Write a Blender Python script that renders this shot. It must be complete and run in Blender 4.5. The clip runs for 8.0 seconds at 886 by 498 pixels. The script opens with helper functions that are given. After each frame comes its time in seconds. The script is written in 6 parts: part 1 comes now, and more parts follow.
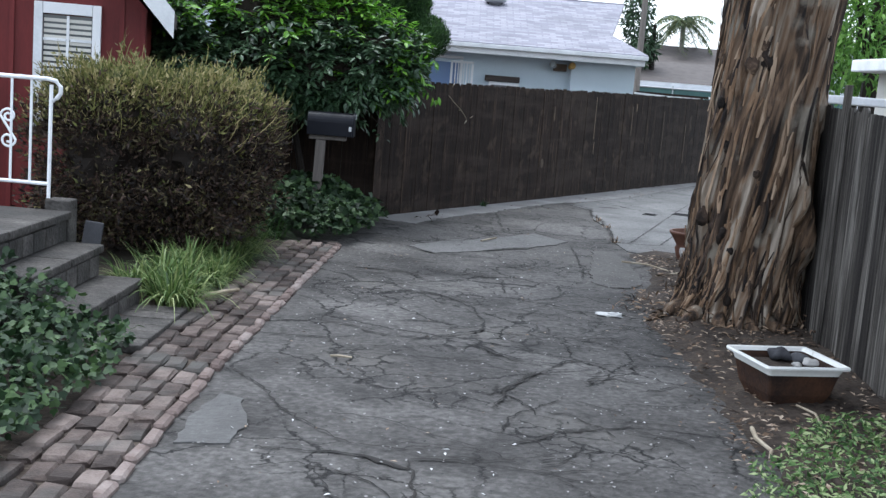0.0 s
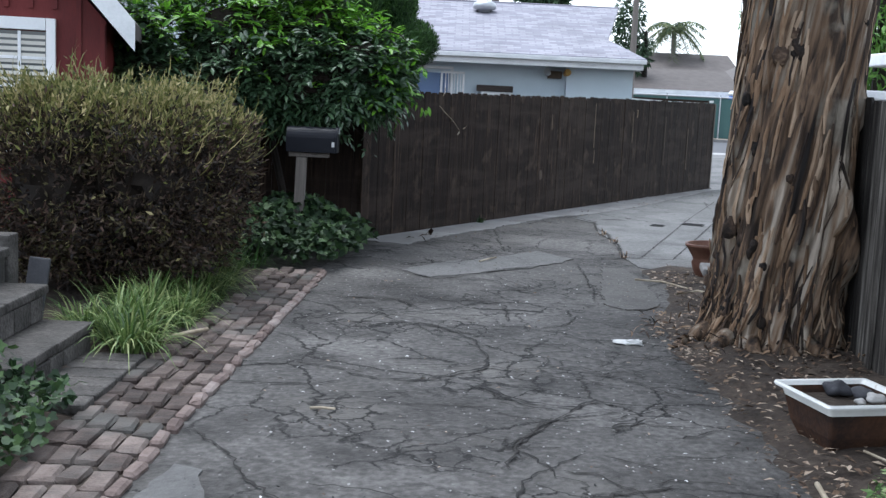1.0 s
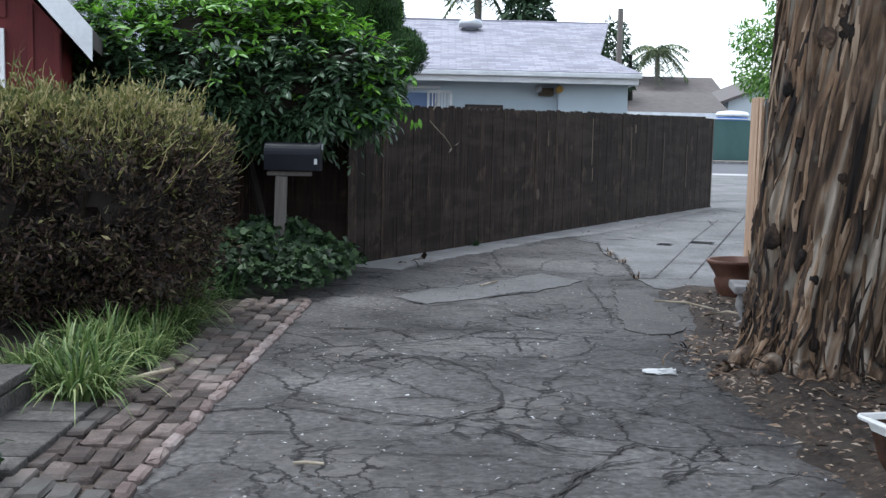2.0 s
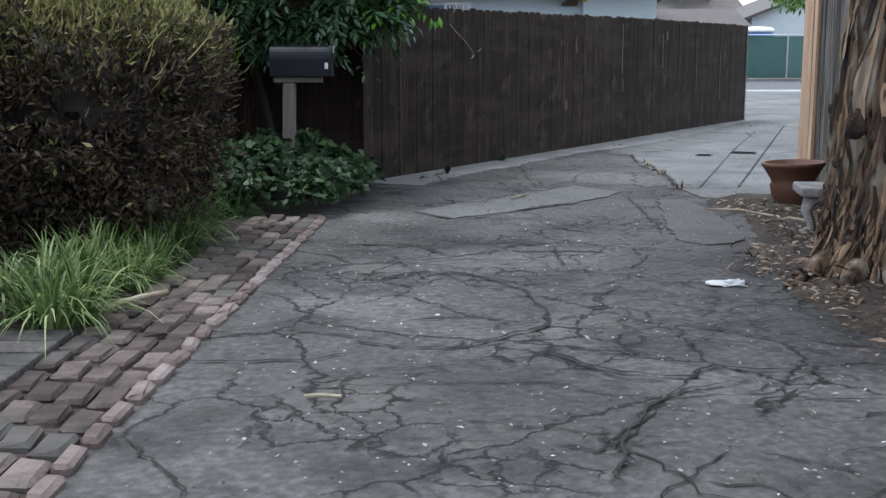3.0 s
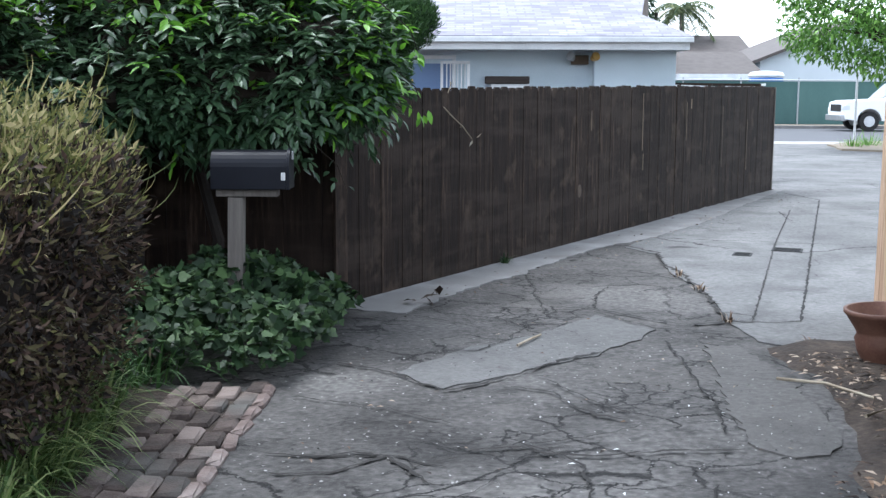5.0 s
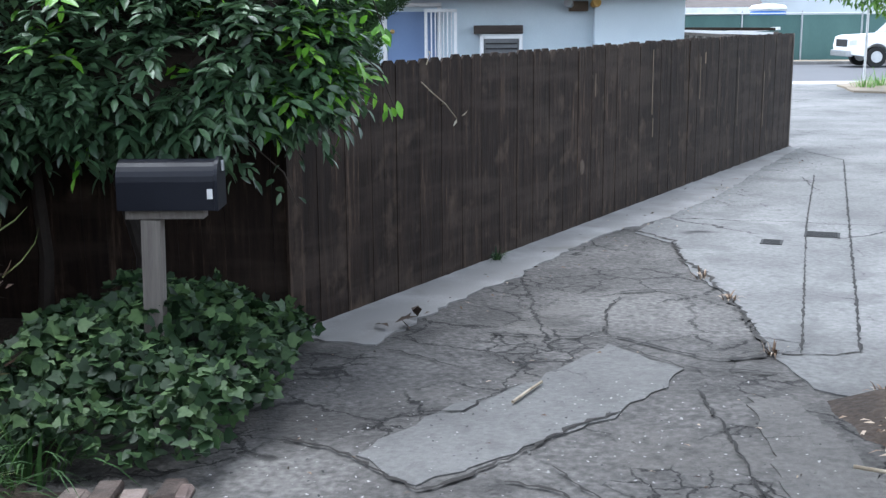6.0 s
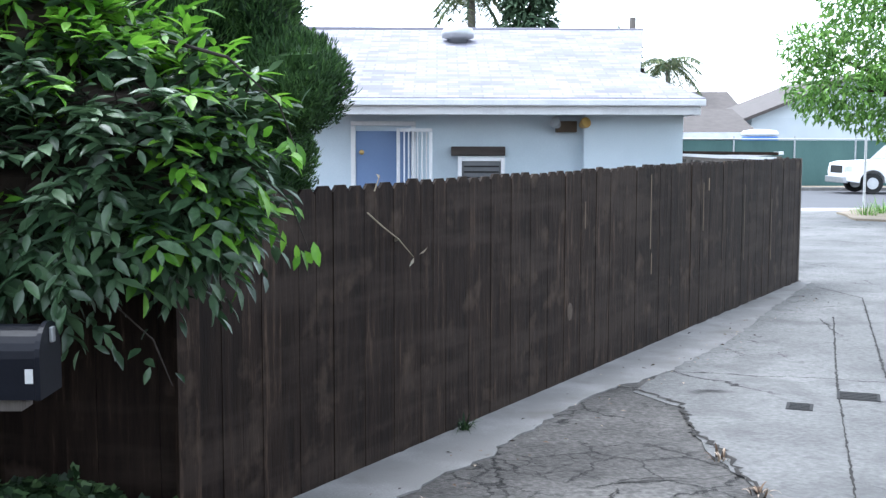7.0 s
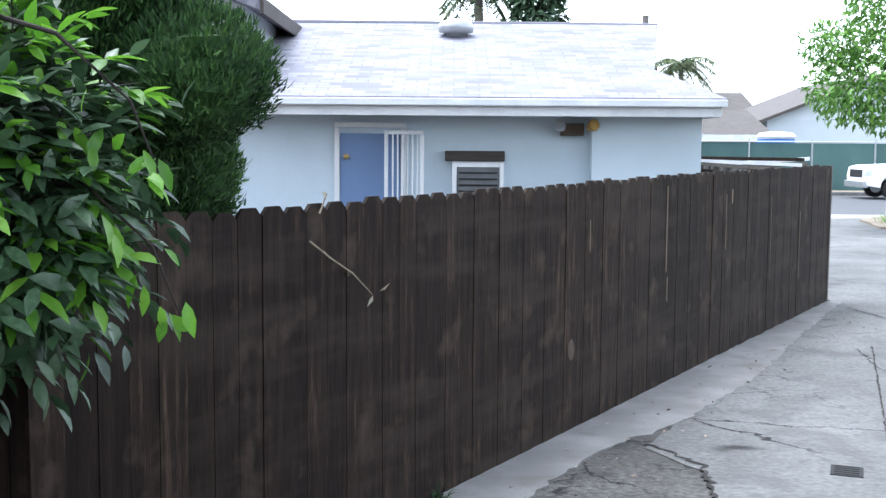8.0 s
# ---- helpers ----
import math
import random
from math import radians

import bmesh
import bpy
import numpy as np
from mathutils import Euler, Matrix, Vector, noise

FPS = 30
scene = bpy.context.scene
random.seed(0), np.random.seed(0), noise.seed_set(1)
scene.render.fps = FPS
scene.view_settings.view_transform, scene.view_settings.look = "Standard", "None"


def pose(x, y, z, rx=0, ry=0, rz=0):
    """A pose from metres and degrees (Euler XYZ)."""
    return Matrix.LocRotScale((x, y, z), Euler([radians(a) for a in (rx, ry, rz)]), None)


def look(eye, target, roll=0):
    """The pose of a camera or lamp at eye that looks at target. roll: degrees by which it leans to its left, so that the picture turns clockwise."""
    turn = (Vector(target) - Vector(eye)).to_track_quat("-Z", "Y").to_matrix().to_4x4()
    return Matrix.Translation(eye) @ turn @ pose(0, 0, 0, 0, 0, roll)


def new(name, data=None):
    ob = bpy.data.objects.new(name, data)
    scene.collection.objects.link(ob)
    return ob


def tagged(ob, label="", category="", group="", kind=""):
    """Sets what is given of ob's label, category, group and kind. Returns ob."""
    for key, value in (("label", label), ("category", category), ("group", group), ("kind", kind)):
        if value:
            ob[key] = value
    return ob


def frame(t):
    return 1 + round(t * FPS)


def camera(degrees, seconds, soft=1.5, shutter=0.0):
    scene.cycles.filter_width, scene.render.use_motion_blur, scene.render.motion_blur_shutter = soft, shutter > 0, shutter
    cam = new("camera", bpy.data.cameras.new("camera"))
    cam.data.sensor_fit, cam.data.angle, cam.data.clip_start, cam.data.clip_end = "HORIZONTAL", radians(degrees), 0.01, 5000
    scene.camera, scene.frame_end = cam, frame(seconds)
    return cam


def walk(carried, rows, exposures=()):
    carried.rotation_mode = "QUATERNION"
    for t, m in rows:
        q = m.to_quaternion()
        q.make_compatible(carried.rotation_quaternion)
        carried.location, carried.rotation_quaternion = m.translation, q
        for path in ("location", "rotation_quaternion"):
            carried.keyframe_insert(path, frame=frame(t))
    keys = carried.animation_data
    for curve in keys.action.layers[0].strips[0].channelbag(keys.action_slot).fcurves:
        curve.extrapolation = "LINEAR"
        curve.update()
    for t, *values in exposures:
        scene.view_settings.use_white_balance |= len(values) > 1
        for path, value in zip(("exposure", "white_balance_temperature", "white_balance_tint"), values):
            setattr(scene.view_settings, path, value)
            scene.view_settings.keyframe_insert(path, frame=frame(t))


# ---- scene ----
cam = camera(42.7, 8.0, soft=1.4)
PATH = [
    (0, (0.007, -0.003, 1.584), (-0.01, 1.974, 1.285), 4.6),
    (0.5, (0.003, 0.445, 1.567), (-0.017, 2.437, 1.392), 0.3),
    (1, (0.004, 0.915, 1.511), (-0.008, 2.897, 1.239), 2.7),
    (1.2, (-0.018, 1.125, 1.513), (-0.033, 3.111, 1.276), 1.8),
    (2.3, (-0.102, 2.063, 1.255), (-0.088, 4.051, 1.039), 1.3),
    (2.5, (-0.118, 2.212, 1.227), (-0.11, 4.197, 0.985), 1.0),
    (3, (-0.141, 2.623, 1.087), (-0.161, 4.595, 0.749), -0.1),
    (3.5, (-0.133, 3.228, 1.153), (-0.163, 5.216, 0.945), 0.3),
    (4, (-0.122, 3.821, 1.225), (-0.163, 5.816, 1.083), 0.7),
    (4.5, (-0.101, 4.259, 1.382), (-0.13, 6.253, 1.234), 1.0),
    (5, (-0.098, 4.562, 1.517), (-0.117, 6.542, 1.236), 0.2),
    (5.2, (-0.096, 4.781, 1.569), (-0.115, 6.757, 1.258), -0.6),
    (6.3, (0.029, 6.52, 1.795), (0.036, 8.478, 1.387), -0.1),
    (6.5, (0.064, 6.792, 1.766), (0.082, 8.773, 1.494), 0.1),
    (7, (0.185, 7.622, 1.735), (0.194, 9.614, 1.548), 0.1),
    (7.5, (0.297, 8.33, 1.76), (0.293, 10.322, 1.576), 0.3),
    (8, (0.388, 8.895, 1.777), (0.378, 10.886, 1.59), 0.4),
]
EXPOSURES = [(0.0, 0.55, 5750, 8), (3.0, 0.45, 5800, 8), (3.5, 0.6, 5850, 8), (4.1, 0.68, 5850, 8), (4.35, 1.15, 5750, 8), (5.0, 1.0, 5700, 8), (6.5, 1.2, 5650, 8), (8.0, 1.2, 5700, 8)]
walk(cam, [(t, look(eye, target, roll)) for t, eye, target, roll in PATH], EXPOSURES)

# ---- light ----
SUN_ELEVATION, SUN_AZIMUTH = 72.0, -50.0   # degrees; azimuth from +y towards +x
world = bpy.data.worlds.new("world")
scene.world = world
world.use_nodes = True
wn, wl = world.node_tree.nodes, world.node_tree.links
wn.clear()
sky = wn.new("ShaderNodeTexSky")
sky.sky_type, sky.sun_disc = "NISHITA", False
sky.sun_elevation, sky.sun_rotation = radians(SUN_ELEVATION), radians(SUN_AZIMUTH)
sky.air_density, sky.dust_density = 1.0, 2.0
pale = wn.new("ShaderNodeHueSaturation")
pale.inputs["Saturation"].default_value = 0.22
pale.inputs["Value"].default_value = 2.4
back = wn.new("ShaderNodeBackground")
back.inputs["Strength"].default_value = 0.15
wout = wn.new("ShaderNodeOutputWorld")
wl.new(sky.outputs["Color"], pale.inputs["Color"])
wl.new(pale.outputs["Color"], back.inputs["Color"])
wl.new(back.outputs["Background"], wout.inputs["Surface"])

lamp = bpy.data.lights.new("sun", "SUN")
lamp.energy, lamp.angle, lamp.color = 1.3, radians(36), (1.0, 0.96, 0.9)
sun = new("sun", lamp)
az, el = radians(SUN_AZIMUTH), radians(SUN_ELEVATION)
sun.matrix_world = look((20 * math.sin(az) * math.cos(el), 20 * math.cos(az) * math.cos(el), 20 * math.sin(el)), (0, 0, 0))

# ---- materials ----
def surf(name, colours, scale=6.0, stretch=(1, 1, 1), rough=0.8, bump=0.3, fine=60.0, metal=0.0, island=0.0, vary=0.25,
         spec=0.3, rand=True, stains=None, translucent=0.0, grain=0.35, tilt=0.0, gain=0.9, bands=None):
    """Noise-coloured surface: colours run through a ramp over noise at two scales; island: how far each loose piece differs."""
    m = bpy.data.materials.new(name)
    m.use_nodes = True
    n, l = m.node_tree.nodes, m.node_tree.links
    b = n["Principled BSDF"]
    b.inputs["Roughness"].default_value, b.inputs["Metallic"].default_value = rough, metal
    b.inputs["Specular IOR Level"].default_value = spec
    tc, mp, info = n.new("ShaderNodeTexCoord"), n.new("ShaderNodeMapping"), n.new("ShaderNodeObjectInfo")
    mp.inputs["Scale"].default_value = stretch
    if tilt:
        lean = n.new("ShaderNodeMapping")
        lean.inputs["Rotation"].default_value = (0, radians(tilt), 0)
        l.new(tc.outputs["Object"], lean.inputs["Vector"])
        l.new(lean.outputs["Vector"], mp.inputs["Vector"])
    else:
        l.new(tc.outputs["Object"], mp.inputs["Vector"])
    shift = n.new("ShaderNodeVectorMath")
    shift.operation = "MULTIPLY_ADD"
    shift.inputs[1].default_value = (37.0, 53.0, 71.0) if rand else (0, 0, 0)
    l.new(info.outputs["Random"], shift.inputs[0])
    l.new(mp.outputs["Vector"], shift.inputs[2])
    a, f = n.new("ShaderNodeTexNoise"), n.new("ShaderNodeTexNoise")
    a.inputs["Scale"].default_value, a.inputs["Detail"].default_value = scale, 6
    f.inputs["Scale"].default_value, f.inputs["Detail"].default_value = fine, 4
    for t in (a, f):
        l.new(shift.outputs["Vector"], t.inputs["Vector"])
    mix = n.new("ShaderNodeMath")
    mix.operation = "MULTIPLY_ADD"
    mix.inputs[1].default_value = grain
    l.new(f.outputs["Fac"], mix.inputs[0])
    off = n.new("ShaderNodeMath")
    off.operation = "MULTIPLY_ADD"
    off.inputs[1].default_value, off.inputs[2].default_value = gain, 0.5 - 0.5 * gain - grain / 2
    l.new(a.outputs["Fac"], off.inputs[0])
    l.new(off.outputs[0], mix.inputs[2])
    fac = mix.outputs[0]
    if island:
        geo = n.new("ShaderNodeNewGeometry")
        isl = n.new("ShaderNodeMapRange")
        isl.inputs["To Min"].default_value, isl.inputs["To Max"].default_value = -island, island
        l.new(geo.outputs["Random Per Island"], isl.inputs["Value"])
        add = n.new("ShaderNodeMath")
        l.new(fac, add.inputs[0])
        l.new(isl.outputs["Result"], add.inputs[1])
        fac = add.outputs[0]
    elif rand and vary:
        isl = n.new("ShaderNodeMapRange")
        isl.inputs["To Min"].default_value, isl.inputs["To Max"].default_value = -vary, vary
        l.new(info.outputs["Random"], isl.inputs["Value"])
        add = n.new("ShaderNodeMath")
        l.new(fac, add.inputs[0])
        l.new(isl.outputs["Result"], add.inputs[1])
        fac = add.outputs[0]
    ramp = n.new("ShaderNodeValToRGB")
    ramp.color_ramp.elements.remove(ramp.color_ramp.elements[1])
    for i, c in enumerate(colours):
        at = 0.22 + 0.6 * i / max(1, len(colours) - 1)
        e = ramp.color_ramp.elements[0] if i == 0 else ramp.color_ramp.elements.new(at)
        e.position, e.color = at, (*c, 1)
    l.new(fac, ramp.inputs["Fac"])
    col = ramp.outputs["Color"]
    if stains:
        colour, sscale, low, high = stains
        st, sr, sm = n.new("ShaderNodeTexNoise"), n.new("ShaderNodeMapRange"), n.new("ShaderNodeMix")
        st.inputs["Scale"].default_value, st.inputs["Detail"].default_value = sscale, 5
        place = n.new("ShaderNodeNewGeometry")
        l.new(place.outputs["Position"], st.inputs["Vector"])
        sr.inputs["From Min"].default_value, sr.inputs["From Max"].default_value = low, high
        l.new(st.outputs["Fac"], sr.inputs["Value"])
        sm.data_type = "RGBA"
        l.new(sr.outputs["Result"], sm.inputs[0])
        l.new(col, sm.inputs[6])
        sm.inputs[7].default_value = (*colour, 1)
        col = sm.outputs[2]
    if bands:
        flat, fn, fr, fm = n.new("ShaderNodeMapping"), n.new("ShaderNodeTexNoise"), n.new("ShaderNodeMapRange"), n.new("ShaderNodeMix")
        where = n.new("ShaderNodeNewGeometry")
        flat.inputs["Scale"].default_value = (0.7, 0.7, 4.5)
        l.new(where.outputs["Position"], flat.inputs["Vector"])
        fn.inputs["Scale"].default_value, fn.inputs["Detail"].default_value = 1.3, 6
        l.new(flat.outputs["Vector"], fn.inputs["Vector"])
        fr.inputs["From Min"].default_value, fr.inputs["From Max"].default_value, fr.inputs["To Max"].default_value = 0.5, 0.66, 0.75
        l.new(fn.outputs["Fac"], fr.inputs["Value"])
        fm.data_type = "RGBA"
        l.new(fr.outputs["Result"], fm.inputs[0])
        l.new(col, fm.inputs[6])
        fm.inputs[7].default_value = (*bands, 1)
        col = fm.outputs[2]
    l.new(col, b.inputs["Base Color"])
    if bump:
        bp = n.new("ShaderNodeBump")
        bp.inputs["Strength"].default_value, bp.inputs["Distance"].default_value = bump, 0.02
        l.new(mix.outputs[0], bp.inputs["Height"])
        l.new(bp.outputs["Normal"], b.inputs["Normal"])
    if translucent:
        tr, ms = n.new("ShaderNodeBsdfTranslucent"), n.new("ShaderNodeMixShader")
        ms.inputs["Fac"].default_value = translucent
        l.new(col, tr.inputs["Color"])
        l.new(b.outputs["BSDF"], ms.inputs[1])
        l.new(tr.outputs["BSDF"], ms.inputs[2])
        l.new(ms.outputs["Shader"], n["Material Output"].inputs["Surface"])
    return m


def cracked(name, colours, cells, width, stains=None):
    """Worn asphalt or concrete: speckle, pale and dark stains, and a net of cracks that comes and goes."""
    m = surf(name, colours, grain=0.7, scale=0.9, fine=26.0, bump=0.0, rough=0.85, rand=False, spec=0.3, stains=stains)
    n, l = m.node_tree.nodes, m.node_tree.links
    b = n["Principled BSDF"]
    col = b.inputs["Base Color"].links[0].from_socket
    tc = n.new("ShaderNodeTexCoord")
    for scale, low, high, most in ((1.7, 0.52, 0.64, 0.55), (9.0, 0.55, 0.68, 0.5)):
        oil, reach, worn = n.new("ShaderNodeTexNoise"), n.new("ShaderNodeMapRange"), n.new("ShaderNodeMix")
        oil.inputs["Scale"].default_value, oil.inputs["Detail"].default_value = scale, 7
        l.new(tc.outputs["Object"], oil.inputs["Vector"])
        reach.inputs["From Min"].default_value, reach.inputs["From Max"].default_value, reach.inputs["To Max"].default_value = low, high, most
        l.new(oil.outputs["Fac"], reach.inputs["Value"])
        worn.data_type = "RGBA"
        l.new(reach.outputs["Result"], worn.inputs[0])
        l.new(col, worn.inputs[6])
        worn.inputs[7].default_value = (*[v * 0.9 for v in colours[0]], 1)
        col = worn.outputs[2]
    wob = n.new("ShaderNodeTexNoise")
    wob.inputs["Scale"].default_value, wob.inputs["Detail"].default_value, wob.inputs["Roughness"].default_value = 2.2, 8, 0.68
    l.new(tc.outputs["Object"], wob.inputs["Vector"])
    bend = n.new("ShaderNodeVectorMath")
    bend.operation = "MULTIPLY_ADD"
    bend.inputs[1].default_value = (0.4, 0.4, 0.0)
    l.new(wob.outputs["Color"], bend.inputs[0])
    l.new(tc.outputs["Object"], bend.inputs[2])
    height = None
    for k, (scale, w, keep) in enumerate(cells):
        v = n.new("ShaderNodeTexVoronoi")
        v.feature = "DISTANCE_TO_EDGE"
        v.inputs["Scale"].default_value = scale
        l.new(bend.outputs["Vector"], v.inputs["Vector"])
        r = n.new("ShaderNodeMapRange")
        r.inputs["From Min"].default_value, r.inputs["From Max"].default_value = w * 0.35 * scale, w * scale
        r.inputs["To Min"].default_value, r.inputs["To Max"].default_value = 1, 0
        l.new(v.outputs["Distance"], r.inputs["Value"])
        mask, mr = n.new("ShaderNodeTexNoise"), n.new("ShaderNodeMapRange")
        mask.inputs["Scale"].default_value, mask.inputs["Detail"].default_value = 0.55 + 0.3 * k, 3
        l.new(tc.outputs["Object"], mask.inputs["Vector"])
        mr.inputs["From Min"].default_value, mr.inputs["From Max"].default_value = keep, keep + 0.06
        l.new(mask.outputs["Fac"], mr.inputs["Value"])
        both = n.new("ShaderNodeMath")
        both.operation = "MULTIPLY"
        l.new(r.outputs["Result"], both.inputs[0])
        l.new(mr.outputs["Result"], both.inputs[1])
        mix = n.new("ShaderNodeMix")
        mix.data_type = "RGBA"
        l.new(both.outputs[0], mix.inputs[0])
        l.new(col, mix.inputs[6])
        mix.inputs[7].default_value = (0.012, 0.011, 0.010, 1)
        col = mix.outputs[2]
        if height is None:
            height = both.outputs[0]
        else:
            add = n.new("ShaderNodeMath")
            l.new(height, add.inputs[0])
            l.new(both.outputs[0], add.inputs[1])
            height = add.outputs[0]
    grit = n.new("ShaderNodeTexNoise")
    grit.inputs["Scale"].default_value, grit.inputs["Detail"].default_value = 38, 6
    l.new(tc.outputs["Object"], grit.inputs["Vector"])
    h = n.new("ShaderNodeMath")
    h.operation = "MULTIPLY_ADD"
    h.inputs[1].default_value = -1.5
    l.new(height, h.inputs[0])
    l.new(grit.outputs["Fac"], h.inputs[2])
    bp = n.new("ShaderNodeBump")
    bp.inputs["Strength"].default_value, bp.inputs["Distance"].default_value = 0.6, 0.018
    l.new(h.outputs[0], bp.inputs["Height"])
    l.new(bp.outputs["Normal"], b.inputs["Normal"])
    l.new(col, b.inputs["Base Color"])
    return m


def shingles(name):
    m = surf(name, [(0.155, 0.155, 0.171), (0.21, 0.209, 0.228), (0.265, 0.264, 0.287)], scale=1.5, fine=40, bump=0.0, rough=0.9)
    n, l = m.node_tree.nodes, m.node_tree.links
    b = n["Principled BSDF"]
    col = b.inputs["Base Color"].links[0].from_socket
    uv = n.new("ShaderNodeUVMap")
    br = n.new("ShaderNodeTexBrick")
    br.inputs["Scale"].default_value = 1.0
    br.inputs["Brick Width"].default_value, br.inputs["Row Height"].default_value, br.inputs["Bias"].default_value = 0.26, 0.12, -0.25
    br.inputs["Mortar Size"].default_value = 0.012
    br.inputs["Color1"].default_value, br.inputs["Color2"].default_value = (1.06, 1.05, 1.06, 1), (0.50, 0.48, 0.56, 1)
    br.inputs["Mortar"].default_value = (0.72, 0.70, 0.77, 1)
    l.new(uv.outputs["UV"], br.inputs["Vector"])
    mix = n.new("ShaderNodeMix")
    mix.data_type, mix.blend_type = "RGBA", "MULTIPLY"
    mix.inputs[0].default_value = 0.9
    l.new(col, mix.inputs[6])
    l.new(br.outputs["Color"], mix.inputs[7])
    l.new(mix.outputs[2], b.inputs["Base Color"])
    bp = n.new("ShaderNodeBump")
    bp.inputs["Strength"].default_value, bp.inputs["Distance"].default_value = 0.5, 0.02
    l.new(br.outputs["Fac"], bp.inputs["Height"])
    bp.invert = True
    l.new(bp.outputs["Normal"], b.inputs["Normal"])
    return m


ASPHALT = cracked("asphalt", [(0.024, 0.0222, 0.0205), (0.076, 0.0715, 0.067), (0.17, 0.161, 0.152)],
                  [(0.55, 0.009, 0.45), (1.9, 0.010, 0.49), (5.2, 0.008, 0.53)], 0.02, ((0.125, 0.117, 0.106), 1.1, 0.55, 0.8))
PALE_PAVING = cracked("pale_paving", [(0.078, 0.077, 0.075), (0.13, 0.128, 0.125), (0.195, 0.192, 0.187)], [(0.3, 0.010, 0.45), (1.4, 0.004, 0.58)], 0.02)
WORN = cracked("worn_asphalt", [(0.058, 0.055, 0.051), (0.092, 0.087, 0.081), (0.135, 0.128, 0.12)], [(0.8, 0.005, 0.55)], 0.02)
PATCH = cracked("patch", [(0.08, 0.078, 0.075), (0.115, 0.112, 0.108), (0.155, 0.151, 0.146)], [(0.8, 0.006, 0.55)], 0.02)
CONCRETE = surf("concrete", [(0.17, 0.165, 0.16), (0.26, 0.255, 0.25), (0.34, 0.335, 0.33)], scale=2.5, fine=80, bump=0.25, stains=((0.13, 0.12, 0.11), 3.0, 0.55, 0.75))
STREET = surf("street_asphalt", [(0.07, 0.07, 0.075), (0.09, 0.09, 0.095)], scale=0.4, fine=30, bump=0.1)
DIRT = surf("dirt", [(0.018, 0.014, 0.011), (0.045, 0.034, 0.026), (0.09, 0.07, 0.053)], scale=3.0, fine=30, grain=0.6, bump=1.0, rough=0.95, rand=False)
SAND = surf("pale_dirt", [(0.16, 0.13, 0.095), (0.25, 0.21, 0.16)], scale=1.0, fine=30, bump=0.4, rough=0.95, rand=False)
BRICK = surf("old_brick", [(0.034, 0.025, 0.021), (0.088, 0.066, 0.056), (0.185, 0.148, 0.13)], scale=9, fine=90, bump=0.5, vary=0.3, stains=((0.085, 0.082, 0.074), 2.0, 0.5, 0.68))
PINK_BRICK = surf("pink_brick", [(0.09, 0.064, 0.056), (0.165, 0.125, 0.11), (0.25, 0.21, 0.19)], scale=9, fine=90, bump=0.5, vary=0.25)
STONE = surf("step_stone", [(0.028, 0.025, 0.022), (0.066, 0.06, 0.054), (0.135, 0.124, 0.112)], scale=5, fine=45, grain=0.7, bump=1.0, vary=0.15, stains=((0.035, 0.033, 0.03), 3.0, 0.5, 0.7))
DARK_WOOD = surf("dark_stained_wood", [(0.006, 0.0036, 0.0026), (0.0125, 0.0076, 0.0054), (0.022, 0.0138, 0.0096), (0.085, 0.056, 0.038)], scale=5, stretch=(6, 6, 0.5), fine=30, bump=0.3, vary=0.09, rough=0.75, spec=0.15, stains=((0.07, 0.05, 0.036), 4.2, 0.57, 0.78), bands=(0.033, 0.0235, 0.018))
GREY_WOOD = surf("weathered_wood", [(0.010, 0.008, 0.007), (0.03, 0.026, 0.022), (0.085, 0.077, 0.067), (0.20, 0.185, 0.165)], scale=4, stretch=(8, 8, 0.4), fine=30, bump=0.5, vary=0.22, gain=1.3)
CEDAR = surf("raw_cedar", [(0.34, 0.21, 0.13), (0.48, 0.33, 0.22), (0.6, 0.45, 0.33)], scale=5, stretch=(8, 8, 0.4), fine=30, bump=0.3, vary=0.12)
SPLIT_WOOD = surf("split_wood", [(0.11, 0.08, 0.055), (0.25, 0.19, 0.13)], scale=9, stretch=(8, 8, 0.5), bump=0.3)
POST_WOOD = surf("post_wood", [(0.11, 0.095, 0.085), (0.19, 0.17, 0.15)], scale=6, stretch=(8, 8, 0.5), fine=40, bump=0.4)
RED_PAINT = surf("red_paint", [(0.085, 0.012, 0.012), (0.13, 0.018, 0.017), (0.17, 0.028, 0.026)], scale=3, stretch=(2, 2, 0.4), fine=40, bump=0.15, rough=0.6)
WHITE_PAINT = surf("white_paint", [(0.62, 0.63, 0.64), (0.78, 0.79, 0.80), (0.84, 0.84, 0.84)], scale=3, fine=40, bump=0.1, rough=0.55)
BLUE_STUCCO = surf("pale_blue_stucco", [(0.58, 0.67, 0.73), (0.66, 0.75, 0.81), (0.71, 0.79, 0.84)], scale=1.2, fine=70, bump=0.25)
BLUE_DOOR = surf("blue_door_paint", [(0.17, 0.25, 0.43), (0.21, 0.30, 0.49)], scale=2, fine=40, bump=0.05, rough=0.5)
SHINGLE = shingles("grey_shingles")
BROWN_ROOF = surf("brown_roof", [(0.05, 0.042, 0.038), (0.09, 0.077, 0.07)], scale=3, fine=20, bump=0.2)
CREAM = surf("cream_stucco", [(0.55, 0.53, 0.48), (0.66, 0.64, 0.58)], scale=1, fine=40, bump=0.1)
GREY_STUCCO = surf("pale_grey_stucco", [(0.50, 0.54, 0.56), (0.60, 0.64, 0.66)], scale=1, fine=40, bump=0.1)
TEAL = surf("teal_mesh", [(0.05, 0.10, 0.095), (0.075, 0.14, 0.13)], scale=1.5, stretch=(1, 1, 0.3), fine=25, bump=0.2)
